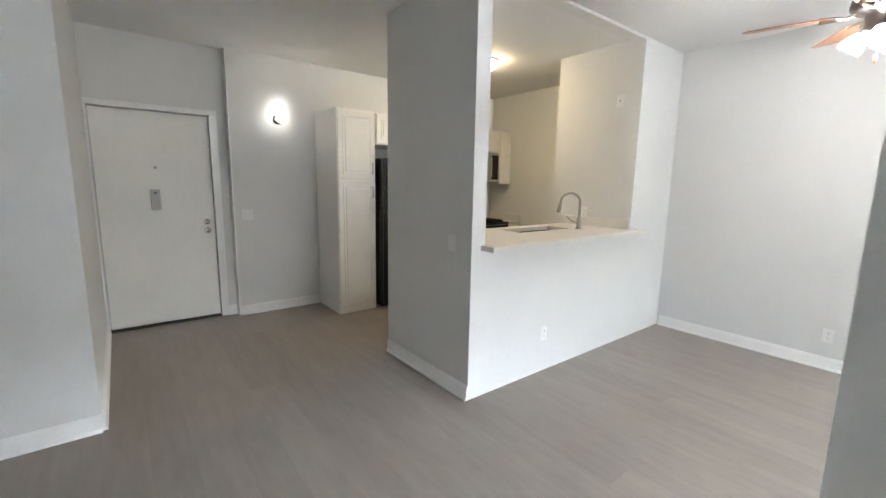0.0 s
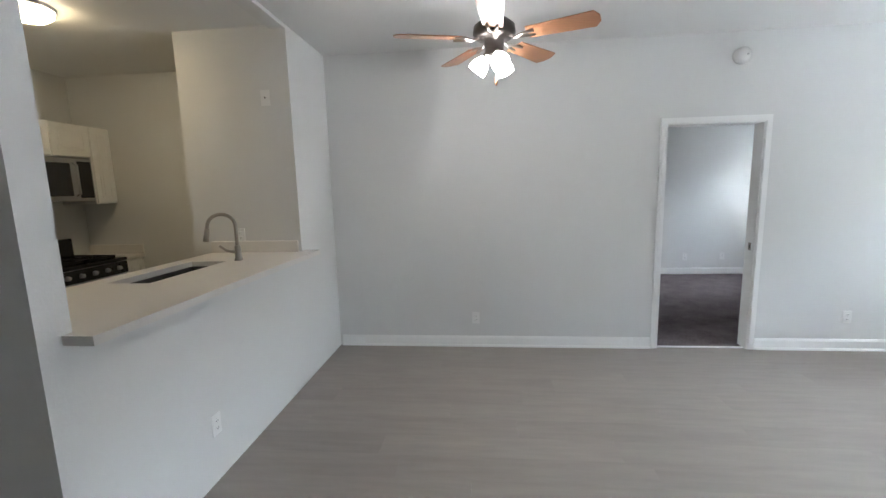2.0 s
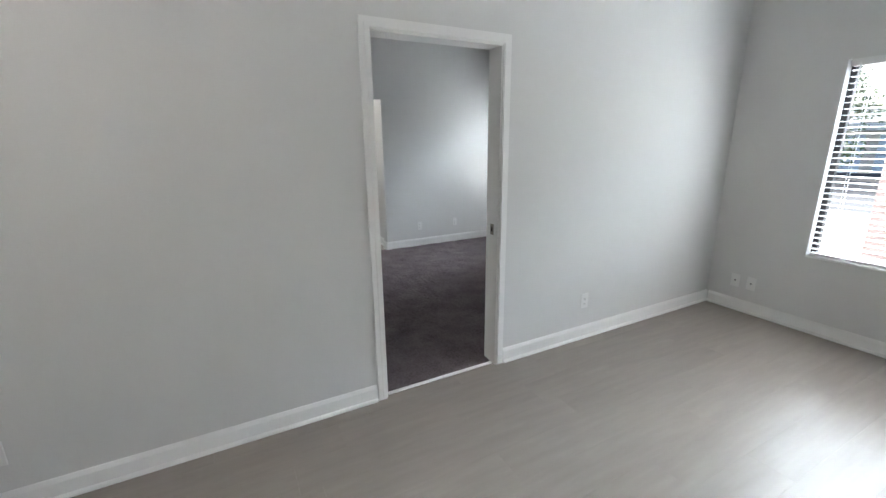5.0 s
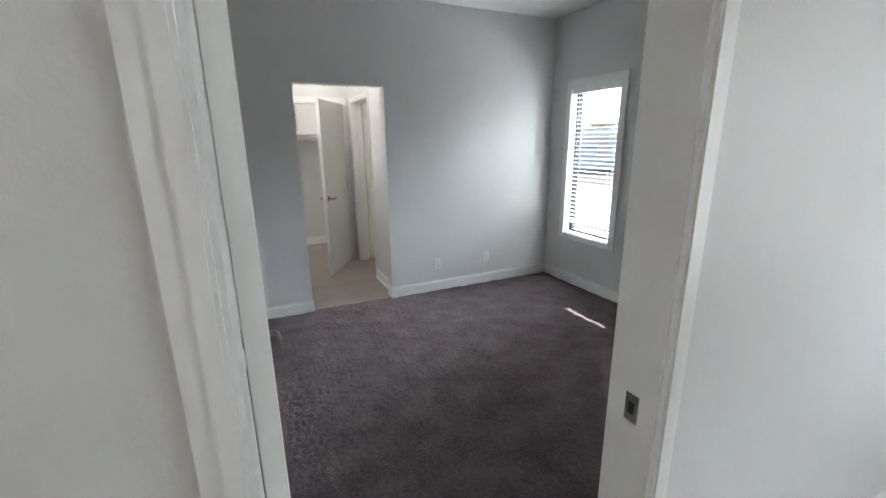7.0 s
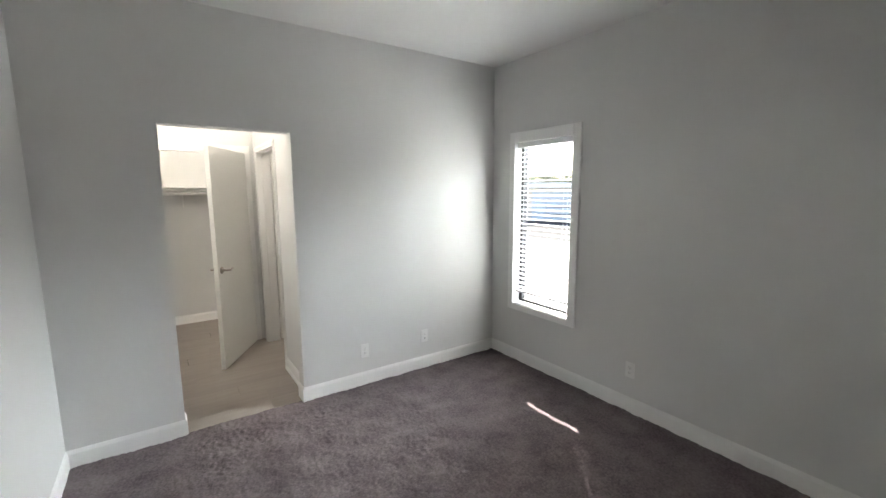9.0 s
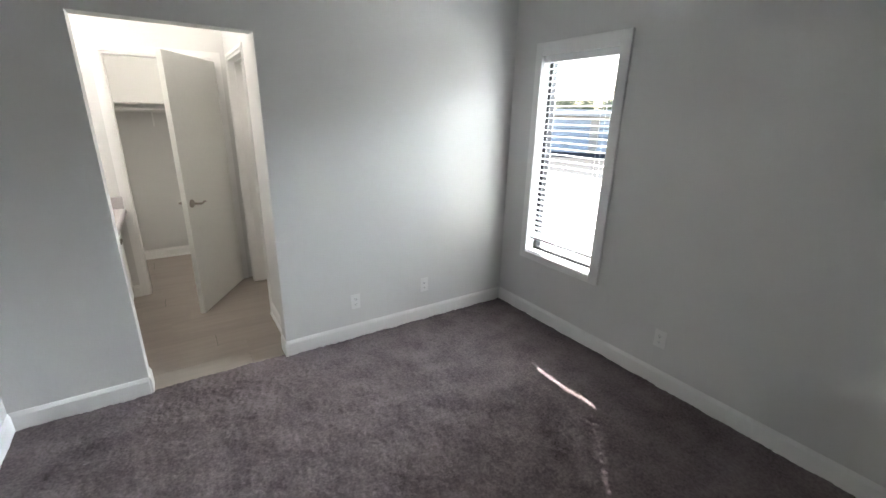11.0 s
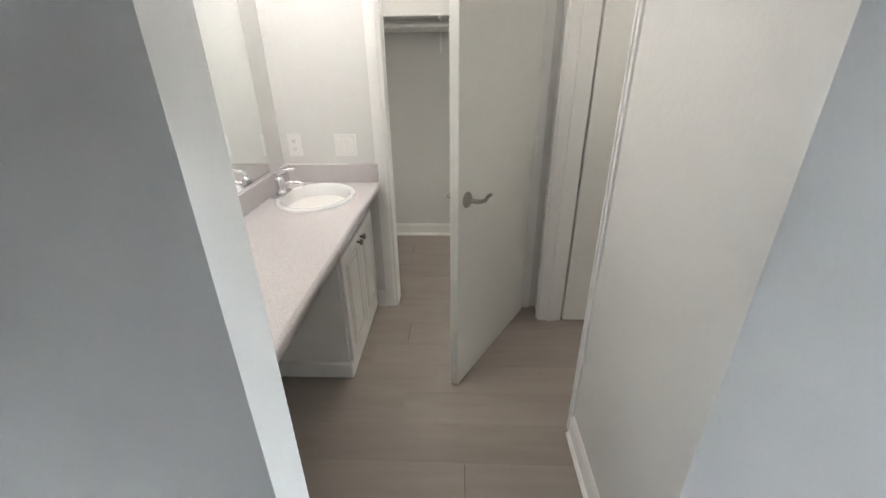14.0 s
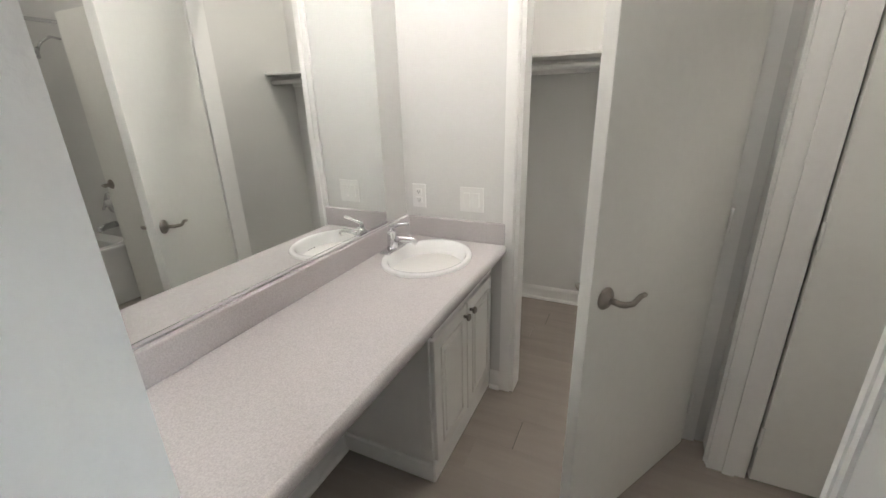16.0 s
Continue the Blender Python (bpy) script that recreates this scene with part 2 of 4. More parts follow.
wall("wall_living_north", "y", 0.0, 0.12, 0.0, XW, "white painted living room wall with a doorway", [(DL, DR, 0.0, 2.04)])
wall("wall_kitchen_end", "y", 0.20, 0.34, -2.84, -0.9, "painted end wall of the kitchen")
wall("wall_kitchen_pier", "y", -0.745, 0.34, -0.9, 0.0, "painted pier closing the pass-through", z1=H)
bm = bmesh.new()
box(bm, -0.12, 0.0, -2.62, -0.745, 0.0, 1.036)
box(bm, -0.12, 0.0, -2.62, -0.745, H - 0.025, H)
setting("wall_kitchen_half", bm, WALL, "white half wall below the kitchen pass-through")
wall("wall_kitchen_column", "y", -2.74, -2.62, -1.06, 0.0, "painted end wall of the kitchen")
wall("wall_bedroom_west", "x", 2.79, 2.915, 0.12, 6.27, "pale painted bedroom side wall")
wall("wall_bedroom_north", "y", YB, YB + 0.12, 2.915, XB, "pale grey painted bedroom wall with an open doorway", [(OL, OR, 0.0, 2.04)])
wall("wall_window_bedroom", "x", XB, XB + 0.15, 0.12, 3.43, "pale grey painted bedroom wall with a window", [BW])
wall("wall_vanity_end", "y", YV, YV + 0.10, 2.915, 4.48, "white painted wall beside the sink", [(CL, CR, 0.0, 2.04)])
wall("wall_bath", "x", PW, PW + 0.125, YB + 0.12, YV, "white painted wall with the bathroom doorway", [(4.075, 4.872, 0.0, 2.04)])
wall("wall_closet_back", "y", 6.13, 6.27, 2.915, 6.4, "cream painted closet wall")
wall("wall_closet_side", "x", 4.62, 4.74, 5.18, 6.13, "cream painted closet side wall")
wall("wall_bath_south", "y", 3.43, 3.55, PW + 0.125, 6.4, "painted bathroom wall")
wall("wall_bath_east", "x", 6.3, 6.42, 3.55, 6.13, "painted bathroom wall")
wall("wall_bath_north", "y", 5.08, 5.18, 4.44, 6.3, "painted bathroom wall")

# baseboards
for p, q, n in (((0.024, 0.0), (DL - 0.06, 0.0), (0, -1)), ((DR + 0.06, 0.0), (XW, 0.0), (0, -1)),
                ((XW, -6.2), (XW, -0.024), (-1, 0)), ((-1.06, -2.74), (0.0, -2.74), (0, -1)), ((-1.06, -2.74), (-1.06, -2.62), (-1, 0)),
                ((-2.84, -3.56), (-2.84, -2.67), (1, 0)), ((-1.01, -6.2), (-1.01, -4.70), (1, 0)), ((-2.94, -4.70), (-1.01, -4.70), (0, 1)),
                ((-2.94, -3.66), (-2.94, -3.56), (1, 0)), ((-0.99, -6.2), (XW, -6.2), (0, 1)),
                ((PW, 3.43), (PW, 4.038), (-1, 0)), ((2.915, 3.43), (2.915, 4.338), (1, 0)), ((3.37, YV), (CL - 0.056, YV), (0, -1)), ((2.94, 6.13), (4.62, 6.13), (0, -1)),
                ((2.915, 5.18), (2.915, 6.1), (1, 0)), ((4.62, 5.18), (4.62, 6.1), (-1, 0))):
    baseboard(p, q, n)
for p, q, n in (((2.915, YB), (OL, YB), (0, -1)), ((OR, YB), (XB, YB), (0, -1)), ((XB, 0.12), (XB, YB), (-1, 0)), ((2.915, 0.12), (2.915, YB), (1, 0)),
                ((DR + 0.06, 0.12), (XB, 0.12), (0, 1)), ((OL, YB), (OL, YB + 0.12), (1, 0)), ((OR, YB - 0.012), (OR, YB + 0.12), (-1, 0))):
    baseboard(p, q, n, 0.115, False)


def casing(name, axis, face, n, u0, u1, top, w=0.058, d=0.014):
    """A moulded door casing round an opening u0..u1 on a wall face."""
    bm = bmesh.new()
    for dd, ww, g in ((d, w, 0.0), (d + 0.005, w * 0.5, 0.006)):
        for a, b, z0, z1 in ((u0 - ww, u0 - g, g, top + g), (u1 + g, u1 + ww, g, top + g), (u0 - ww, u1 + ww, top + g, top + ww)):
            f0, f1 = sorted((face, face + n * dd))
            if axis == "y":
                box(bm, a, b, f0, f1, z0, z1)
            else:
                box(bm, f0, f1, a, b, z0, z1)
    return setting(name, bm, TRIM, "white painted moulded door casing", "trim")


def lining(axis, a0, a1, u0, u1, top, t=0.018, stop=None):
    """The jamb boards that line an opening, with a stop bead."""
    bm = bmesh.new()
    for p, q, z0, z1 in ((u0, u0 + t, 0, top), (u1 - t, u1, 0, top), (u0 + t, u1 - t, top - t, top)):
        if axis == "y":
            box(bm, p, q, a0, a1, z0, z1)
        else:
            box(bm, a0, a1, p, q, z0, z1)
    if stop:
        for p, q, z0, z1 in ((u0 + t, u0 + t + 0.01, 0, top - t), (u1 - t - 0.01, u1 - t, 0, top - t), (u0 + t, u1 - t, top - t - 0.01, top - t)):
            if axis == "y":
                box(bm, p, q, stop[0], stop[1], z0, z1)
            else:
                box(bm, stop[0], stop[1], p, q, z0, z1)
    return setting("door_jamb", bm, TRIM, "white painted door jamb boards", "trim")


casing("trim_bedroom_door", "y", 0.0, -1, DL, DR, 2.04, w=0.053)
casing("trim_bedroom_door_inside", "y", 0.12, 1, DL, DR, 2.04)
lining("y", -0.004, 0.124, DL, DR, 2.04, t=0.008)
casing("trim_closet", "y", YV, -1, CL, CR, 2.04, w=0.055)
lining("y", YV - 0.004, YV + 0.104, CL, CR, 2.04)
casing("trim_bath", "x", PW, -1, 4.075, 4.872, 2.04, w=0.035, d=0.008)
lining("x", PW - 0.004, PW + 0.129, 4.075, 4.872, 2.04, stop=(PW + 0.05, PW + 0.09))
bm = bmesh.new()
for a, b, z0, z1 in ((-4.70, -4.68, 0, 2.11), (-3.73, -3.66, 0, 2.11), (-4.70, -3.66, 2.11, 2.16)):
    box(bm, -2.94, -2.925, a, b, z0, z1, 0.003)
setting("trim_entry_door", bm, TRIM, "white painted entry door frame", "trim")
setting("trim_wall_jog", boxed(-2.94, -2.832, -3.575, -3.561, 0, H, 0.003), TRIM, "white corner bead where the wall steps", "trim")


# ---- hardware ----
def lever(parent, x, y, z, n, along, mat=NICKEL):
    """A lever handle with a round rosette; n: way out of the door, along: way of the lever, both in the parent's x or y."""
    n, a = Vector((*n, 0)), Vector((*along, 0))
    o = Vector((x, y, z))
    turn = Vector((0, 0, 1)).rotation_difference(n).to_matrix().to_4x4()
    h = part("lever_handle", tube([o + n * 0.004, o + n * 0.05, o + n * 0.058 + a * 0.006, o + n * 0.06 + a * 0.04 - Vector((0, 0, 0.006)),
                                   o + n * 0.058 + a * 0.075 + Vector((0, 0, 0.004)), o + n * 0.052 + a * 0.11 - Vector((0, 0, 0.002))], 0.0095, 12, 0.007), mat, parent, "brushed nickel lever handle")
    part("rosette", lathe([(0, 0), (0.032, 0), (0.033, 0.004), (0.028, 0.010), (0.014, 0.013), (0.012, 0.02), (0, 0.02)], 28, Matrix.Translation(o) @ turn), mat, h)
    return h


def flush_door(name, m, width, label, height=2.015, levers=True, hinges=True, mat=DOORP, hinge_y=-0.004, lever_z=0.965):
    """A flush door leaf hinged on z at its origin, running along +x, 38 mm thick towards +y."""
    d = thing(name, m, label, "door", kind="structure")
    part("door_leaf", boxed(0.002, width, 0, 0.038, 0.012, height, 0.0015), mat, d)
    if levers:
        lever(d, width - 0.065, 0.0, lever_z, (0, -1), (-1, 0))
        lever(d, width - 0.065, 0.038, lever_z, (0, 1), (-1, 0))
    if hinges:
        for z in (0.22, 1.02, 1.80):
            part("hinge", tube([(0, hinge_y, z - 0.045), (0, hinge_y, z + 0.045)], 0.006, 10), TRIM, d)
    return d


# entry door
ed = thing("door_1", pose(-2.97, -4.677, 0), "white painted flush entry door with chrome locks", "door", kind="structure")
part("door_leaf", boxed(-0.045, 0.0, 0.006, 0.942, 0.022, 2.10, 0.002), DOORP, ed)
ch = part("door_chime", boxed(0.0, 0.028, 0.405, 0.485, 1.165, 1.365, 0.006, 2), GREYPL, ed, "grey plastic door chime box")
part("viewer", boxed(0.0285, 0.031, 0.433, 0.457, 1.325, 1.34), DARK, ch)
TX = Matrix.Rotation(radians(90), 4, "Y")
part("peephole", lathe([(0, 0), (0.011, 0), (0.011, 0.004), (0, 0.006)], 16, pose(0, 0.465, 1.575) @ TX), NICKEL, ed)
db = part("deadbolt", lathe([(0, 0), (0.031, 0), (0.031, 0.008), (0.024, 0.016), (0, 0.016)], 28, pose(0, 0.872, 1.035) @ TX), CHROME, ed, "round chrome deadbolt")
part("thumb_turn", boxed(0.016, 0.034, 0.852, 0.892, 1.029, 1.041, 0.003), CHROME, db)
part("door_knob", lathe([(0, 0), (0.033, 0), (0.033, 0.006), (0.013, 0.014), (0.012, 0.028), (0.026, 0.036), (0.029, 0.048), (0.022, 0.058), (0, 0.06)], 28, pose(0, 0.872, 0.945) @ TX), CHROME, ed, "round chrome door knob")
part("door_sweep", boxed(-0.03, 0.004, 0.006, 0.942, 0.006, 0.022), DARK, ed, "black rubber door sweep")
setting("wall_hallway", boxed(-3.25, -3.09, -4.9, -3.5, 0, 2.3), WALL, "plain hallway wall closing the entry")
setting("door_sill", boxed(-3.08, -2.93, -4.68, -3.73, 0.0, 0.006), DARK, "dark metal entry threshold", "threshold")

bd = flush_door("door_2", pose(3.064, 0.127, 0, 0, 0, 93) @ pose(0, -0.038, 0), 0.755, "white painted flush bedroom door standing open against the wall", hinges=False)
part("strike_plate", boxed(DR - 0.0105, DR - 0.0075, 0.04, 0.075, 0.915, 0.985), NICKEL, tagged(new("strike_holder"), "nickel strike plate set in the door jamb", "strike plate"))
part("strike_hole", boxed(DR - 0.0112, DR - 0.0104, 0.05, 0.066, 0.935, 0.965), DARK, bpy.data.objects["strike_holder"])
bpy.data.objects["strike_holder"].name = "strike_plate_set"
ang = math.atan2(4.295 - 4.951, 3.875 - 4.265)
flush_door("door_3", pose(4.265 + 0.038 * math.sin(ang), 4.951 - 0.038 * math.cos(ang), 0, 0, 0, math.degrees(ang)), 0.763, "white painted flush closet door standing half open", hinge_y=0.043, lever_z=0.925)
flush_door("door_4", pose(4.492, 4.845, 0, 0, 0, 0), 0.74, "white painted flush bathroom door standing open inside the bathroom")
setting("carpet_strip", boxed(DL + 0.017, DR - 0.017, 0.012, 0.034, 0.0, 0.012, 0.003), TRIM, "white carpet transition strip in the doorway", "threshold")


# ---- outlets and switches ----
def plate(name, x, y, z, rz, kind="outlet", label=None):
    """A wall plate whose back lies on the wall at its origin and which faces -y before the turn."""
    w = 0.117 if kind == "double" else 0.072
    label = label or {"outlet": "white plastic wall outlet", "switch": "white plastic rocker light switch", "double": "white plastic double rocker switch", "blank": "white plastic wall plate with a round socket"}[kind]
    t = thing(name, pose(x, y, z, 0, 0, rz), label, "switch" if kind in ("switch", "double") else "outlet")
    part("cover_plate", boxed(-w / 2, w / 2, -0.006, 0, -0.058, 0.058, 0.0025, 2), PLASTIC, t)
    if kind == "outlet":
        for dz in (-0.02, 0.02):
            f = part("receptacle", boxed(-0.017, 0.017, -0.008, -0.005, dz - 0.014, dz + 0.014, 0.001), PLASTIC, t)
            for dx in (-0.006, 0.006):
                part("slot", boxed(dx - 0.001, dx + 0.001, -0.0085, -0.0078, dz - 0.003, dz + 0.006), DARK, f)
            part("slot", boxed(-0.002, 0.002, -0.0085, -0.0078, dz - 0.010, dz - 0.006), DARK, f)
    elif kind == "blank":
        part("socket", lathe([(0, 0), (0.006, 0), (0.006, 0.006), (0.003, 0.008), (0, 0.008)], 12, pose(0, -0.005, 0) @ Matrix.Rotation(radians(90), 4, "X")), DARK, t)
    else:
        for dx in ((-0.023, 0.023) if kind == "double" else (0,)):
            bm = bmesh.new()
            box(bm, dx - 0.016, dx + 0.016, -0.011, -0.005, -0.033, 0.033, 0.002)
            bmesh.ops.rotate(bm, verts=bm.verts, cent=(dx, -0.006, 0), matrix=Matrix.Rotation(radians(3), 3, "X"))
            part("rocker", bm, PLASTIC, t)
    return t


plate("wall_outlet", 1.366, 0, 0.288, 0)
plate("wall_outlet", 4.674, 0, 0.31, 0)
plate("wall_outlet", 0, -1.95, 0.313, 90)
plate("wall_outlet", XW, -0.232, 0.27, -90 + 0, "blank")
plate("wall_outlet", XW, -0.36, 0.27, -90, "blank")
plate("light_switch", -2.84, -3.44, 1.10, 90, "double")
plate("light_switch", -0.20, -2.74, 1.07, 0, "switch")
plate("light_switch", -0.196, -0.745, 2.26, 0, "blank", "white plastic cover plate high on the kitchen pier")
plate("wall_outlet", -0.50, -0.745, 1.206, 0)
plate("wall_outlet", 4.811, YB, 0.298, 0)
plate("wall_outlet", 5.40, YB, 0.307, 0)
plate("wall_outlet", XB, 1.789, 0.322, -90)
plate("wall_outlet", 2.993, YV, 1.012, 0)
plate("light_switch", 3.268, YV, 1.010, 0, "double")

# ---- smoke detector ----
sd = thing("smoke_detector", pose(3.62, 0.0, 2.575, 90), "round white smoke detector on the wall above the doorway", "smoke detector")
part("housing", lathe([(0, 0), (0.066, 0), (0.066, 0.022), (0.060, 0.050), (0.045, 0.060), (0, 0.062)], 40), PLASTIC, sd)
part("test_button", lathe([(0, 0.061), (0.008, 0.061), (0.008, 0.064), (0, 0.065)], 16, pose(0.02, 0, 0)), GREYPL, sd)

# ---- wall lamp ----
wl = thing("wall_lamp", pose(-2.84, -3.074, 2.13), "small lit wall lamp with a frosted glass shade", "wall lamp")
part("back_plate", lathe([(0, 0), (0.055, 0), (0.055, 0.012), (0.03, 0.02), (0, 0.02)], 28, TX), NICKEL, wl)
part("arm", tube([(0.015, 0, -0.02), (0.06, 0, -0.035), (0.09, 0, -0.04)], 0.006), PLASTIC, wl)
part("shade", lathe([(0.018, -0.06), (0.03, -0.045), (0.045, 0.0), (0.056, 0.05), (0.060, 0.075), (0.055, 0.075), (0.04, 0.0), (0.016, -0.05), (0, -0.05)], 32, pose(0.09, 0, 0.02)), SCONCE_GLASS, wl, "glowing frosted glass shade")

# ---- ceiling fan ----
fan = thing("ceiling_fan", pose(1.525, -1.29, H + 0.04), "dark bronze ceiling fan with oak blades and a lit lamp cluster", "ceiling fan")
part("canopy", lathe([(0, 0), (0.07, 0), (0.068, -0.03), (0.045, -0.06), (0.015, -0.075), (0, -0.075)], 32, pose(0, 0, -0.042)), NICKEL, fan)
part("downrod", tube([(0, 0, -0.06), (0, 0, -0.30)], 0.013), NICKEL, fan)
part("motor_housing", lathe([(0, -0.27), (0.03, -0.27), (0.035, -0.30), (0.085, -0.315), (0.12, -0.345), (0.125, -0.385), (0.105, -0.41), (0.06, -0.42), (0.055, -0.48), (0.062, -0.50), (0.05, -0.52), (0, -0.525)], 40), DARKBRONZE, fan, "dark bronze motor housing")
for k in range(5):
    a = radians(72 * k - 22)
    m = Matrix.Rotation(a, 4, "Z")
    bm = bmesh.new()
    N = 14
    top, bot = [], []
    for i in range(N + 1):
        s = i / N
        w = 0.055 + 0.018 * s
        if s > 0.93:
            w *= math.sqrt(max(0.05, 1 - ((s - 0.93) / 0.075) ** 2))
        x = 0.20 + 0.39 * s
        for lst, dz in ((top, 0.003), (bot, -0.003)):
            lst.append([bm.verts.new((x, sg * w, dz + sg * w * -0.2)) for sg in (-1, 1)])
    for i in range(N):
        bm.faces.new((top[i][0], top[i + 1][0], top[i + 1][1], top[i][1]))
        bm.faces.new((bot[i][0], bot[i][1], bot[i + 1][1], bot[i + 1][0]))
        for sg in (0, 1):
            bm.faces.new((top[i][sg], bot[i][sg], bot[i + 1][sg], top[i + 1][sg]))
    bm.faces.new((top[0][0], top[0][1], bot[0][1], bot[0][0]))
    bm.faces.new((top[N][1], top[N][0], bot[N][0], bot[N][1]))
    bmesh.ops.recalc_face_normals(bm, faces=bm.faces)
    bm.transform(m @ Matrix.Translation((0, 0, -0.412)))
    bl = part("blade", bm, BLADE, fan, "oak fan blade")
    bm = tube([(0.09, 0, -0.405), (0.13, 0.0, -0.425), (0.17, 0.02, -0.42), (0.24, 0.03, -0.418)], 0.009, 8)
    b2 = tube([(0.09, 0, -0.405), (0.13, 0.0, -0.425), (0.17, -0.02, -0.42), (0.24, -0.03, -0.418)], 0.009, 8)
    tmp = bpy.data.meshes.new("tmp")
    b2.to_mesh(tmp)
    b2.free()
    bm.from_mesh(tmp)
    bpy.data.meshes.remove(tmp)
    bm.transform(m)
    part("blade_bracket", bm, NICKEL, bl)
for k in range(3):
    m = Matrix.Rotation(radians(120 * k + 50), 4, "Z") @ Matrix.Translation((0.045, 0, -0.505)) @ Matrix.Rotation(radians(-38), 4, "Y")
    s = part("shade", lathe([(0.02, 0), (0.027, -0.018), (0.045, -0.05), (0.054, -0.08), (0.052, -0.105), (0.045, -0.105), (0.027, -0.05), (0, -0.042)], 28, m), FAN_GLASS, fan, "glowing frosted glass shade")
    part("socket_cup", lathe([(0, 0.012), (0.02, 0.012), (0.026, 0.0), (0.026, -0.016), (0.0, -0.016)], 20, m), NICKEL, s)
ch = part("pull_chain", tube([(0.01, 0, -0.52), (0.01, 0, -0.63)], 0.0016, 6), NICKEL, fan)
part("chain_knob", lathe([(0, -0.63), (0.006, -0.632), (0.010, -0.655), (0.006, -0.675), (0, -0.677)], 14, pose(0.01, 0, 0)), BLADE, ch, "small wooden chain knob")


# ---- kitchen ----
def panel_door(name, parent, y0, y1, z0, z1, x, mat=CABP, handle=None, d=0.019, knob=None):
    """A raised-panel cabinet door whose front faces +x."""
    bm = boxed(x, x + d, y0 + 0.002, y1 - 0.002, z0 + 0.002, z1 - 0.002, 0.003)
    i = 0.055
    dr = part(name, bm, mat, parent)
    if y1 - y0 > 0.16 and z1 - z0 > 0.16:
        bm = bmesh.new()
        for a, b, c, e in ((y0 + i, y1 - i, z0 + i, z0 + i + 0.008), (y0 + i, y1 - i, z1 - i - 0.008, z1 - i), (y0 + i, y0 + i + 0.008, z0 + i, z1 - i), (y1 - i - 0.008, y1 - i, z0 + i, z1 - i)):
            box(bm, x + d - 0.002, x + d + 0.0045, a, b, c, e, 0.002)
        box(bm, x + d - 0.002, x + d + 0.005, y0 + i + 0.028, y1 - i - 0.028, z0 + i + 0.028, z1 - i - 0.028, 0.0045)
        part("raised_panel", bm, mat, dr)
    if handle:
        hy, h0, h1 = handle
        part("handle", tube([(x + d, hy, h0), (x + d + 0.028, hy, h0 + 0.004), (x + d + 0.03, hy, (h0 + h1) / 2), (x + d + 0.028, hy, h1 - 0.004), (x + d, hy, h1)], 0.005, 8), NICKEL, dr, "nickel bar handle")
    if knob:
        part("knob", lathe([(0, 0), (0.007, 0), (0.006, 0.012), (0.015, 0.018), (0.016, 0.024), (0.010, 0.029), (0, 0.03)], 20, pose(x + d, knob[0], knob[1]) @ TX), NICKEL, dr, "round nickel knob")
    return dr


pan = thing("pantry_cabinet", pose(-2.84, -2.66, 0), "tall white raised-panel pantry cabinet", "cabinet")
part("body", boxed(0, 0.59, 0, 0.45, 0.1, 2.24, 0.002), CABP, pan)
part("plinth", boxed(0, 0.60, -0.008, 0.45, 0, 0.1, 0.004), TRIM, pan)
panel_door("door", pan, 0.004, 0.446, 1.50, 2.22, 0.59, handle=(0.40, 1.56, 1.68))
dd = panel_door("door", pan, 0.004, 0.446, 0.11, 1.49, 0.59, handle=(0.40, 1.30, 1.42))
bm = bmesh.new()
for z in (0.75, 0.785):
    box(bm, 0.606, 0.614, 0.06, 0.39, z, z + 0.012, 0.003)
part("panel_rail", bm, CABP, dd)
fr = thing("refrigerator", pose(-2.82, -2.19, 0), "black refrigerator beside the pantry cabinet", "refrigerator")
part("body", boxed(0, 0.66, 0.01, 0.80, 0.03, 1.74, 0.006, 2), BLACKAP, fr)
for z0, z1 in ((0.05, 1.18), (1.19, 1.74)):
    dr = part("door", boxed(0.664, 0.72, 0.012, 0.798, z0, z1, 0.012, 3), BLACKAP, fr)
    part("handle", tube([(0.72, 0.06, z0 + 0.1), (0.755, 0.06, z0 + 0.13), (0.755, 0.06, z1 - 0.13), (0.72, 0.06, z1 - 0.1)], 0.011), BLACKAP, dr)
of = thing("upper_cabinet", pose(-2.84, -2.19, 1.89), "white raised-panel cabinet above the refrigerator", "cabinet")
part("body", boxed(0, 0.58, 0, 0.82, 0, 0.34, 0.002), CABP, of)
panel_door("door", of, 0.004, 0.408, 0.01, 0.33, 0.58, knob=(0.36, 0.06))
panel_door("door", of, 0.412, 0.816, 0.01, 0.33, 0.58, knob=(0.46, 0.06))
for y0, y1, z0, z1, nm in ((-1.36, -0.81, 1.475, 2.24, 2), (-0.80, -0.04, 1.925, 2.24, 2), (-0.03, 0.197, 1.475, 2.24, 1)):
    c = thing("upper_cabinet", pose(-2.84, y0, z0), "white raised-panel wall cabinet above the range", "cabinet", "kitchen wall cabinets")
    part("body", boxed(0, 0.39, 0, y1 - y0, 0, z1 - z0, 0.002), CABP, c)
    w = (y1 - y0) / nm
    for k in range(nm):
        panel_door("door", c, k * w + 0.003, (k + 1) * w - 0.003, 0.006, z1 - z0 - 0.006, 0.39)
mw = thing("microwave", pose(-2.84, -0.80, 1.51), "stainless steel microwave below the wall cabinet", "microwave")
part("body", boxed(0, 0.40, 0.002, 0.758, 0, 0.41, 0.004), STEEL, mw)
part("window", boxed(0.400, 0.412, 0.03, 0.53, 0.05, 0.36, 0.006), BLACKAP, mw, "black glass microwave window")
part("control_panel", boxed(0.400, 0.410, 0.60, 0.74, 0.03, 0.38, 0.004), BLACKAP, mw)
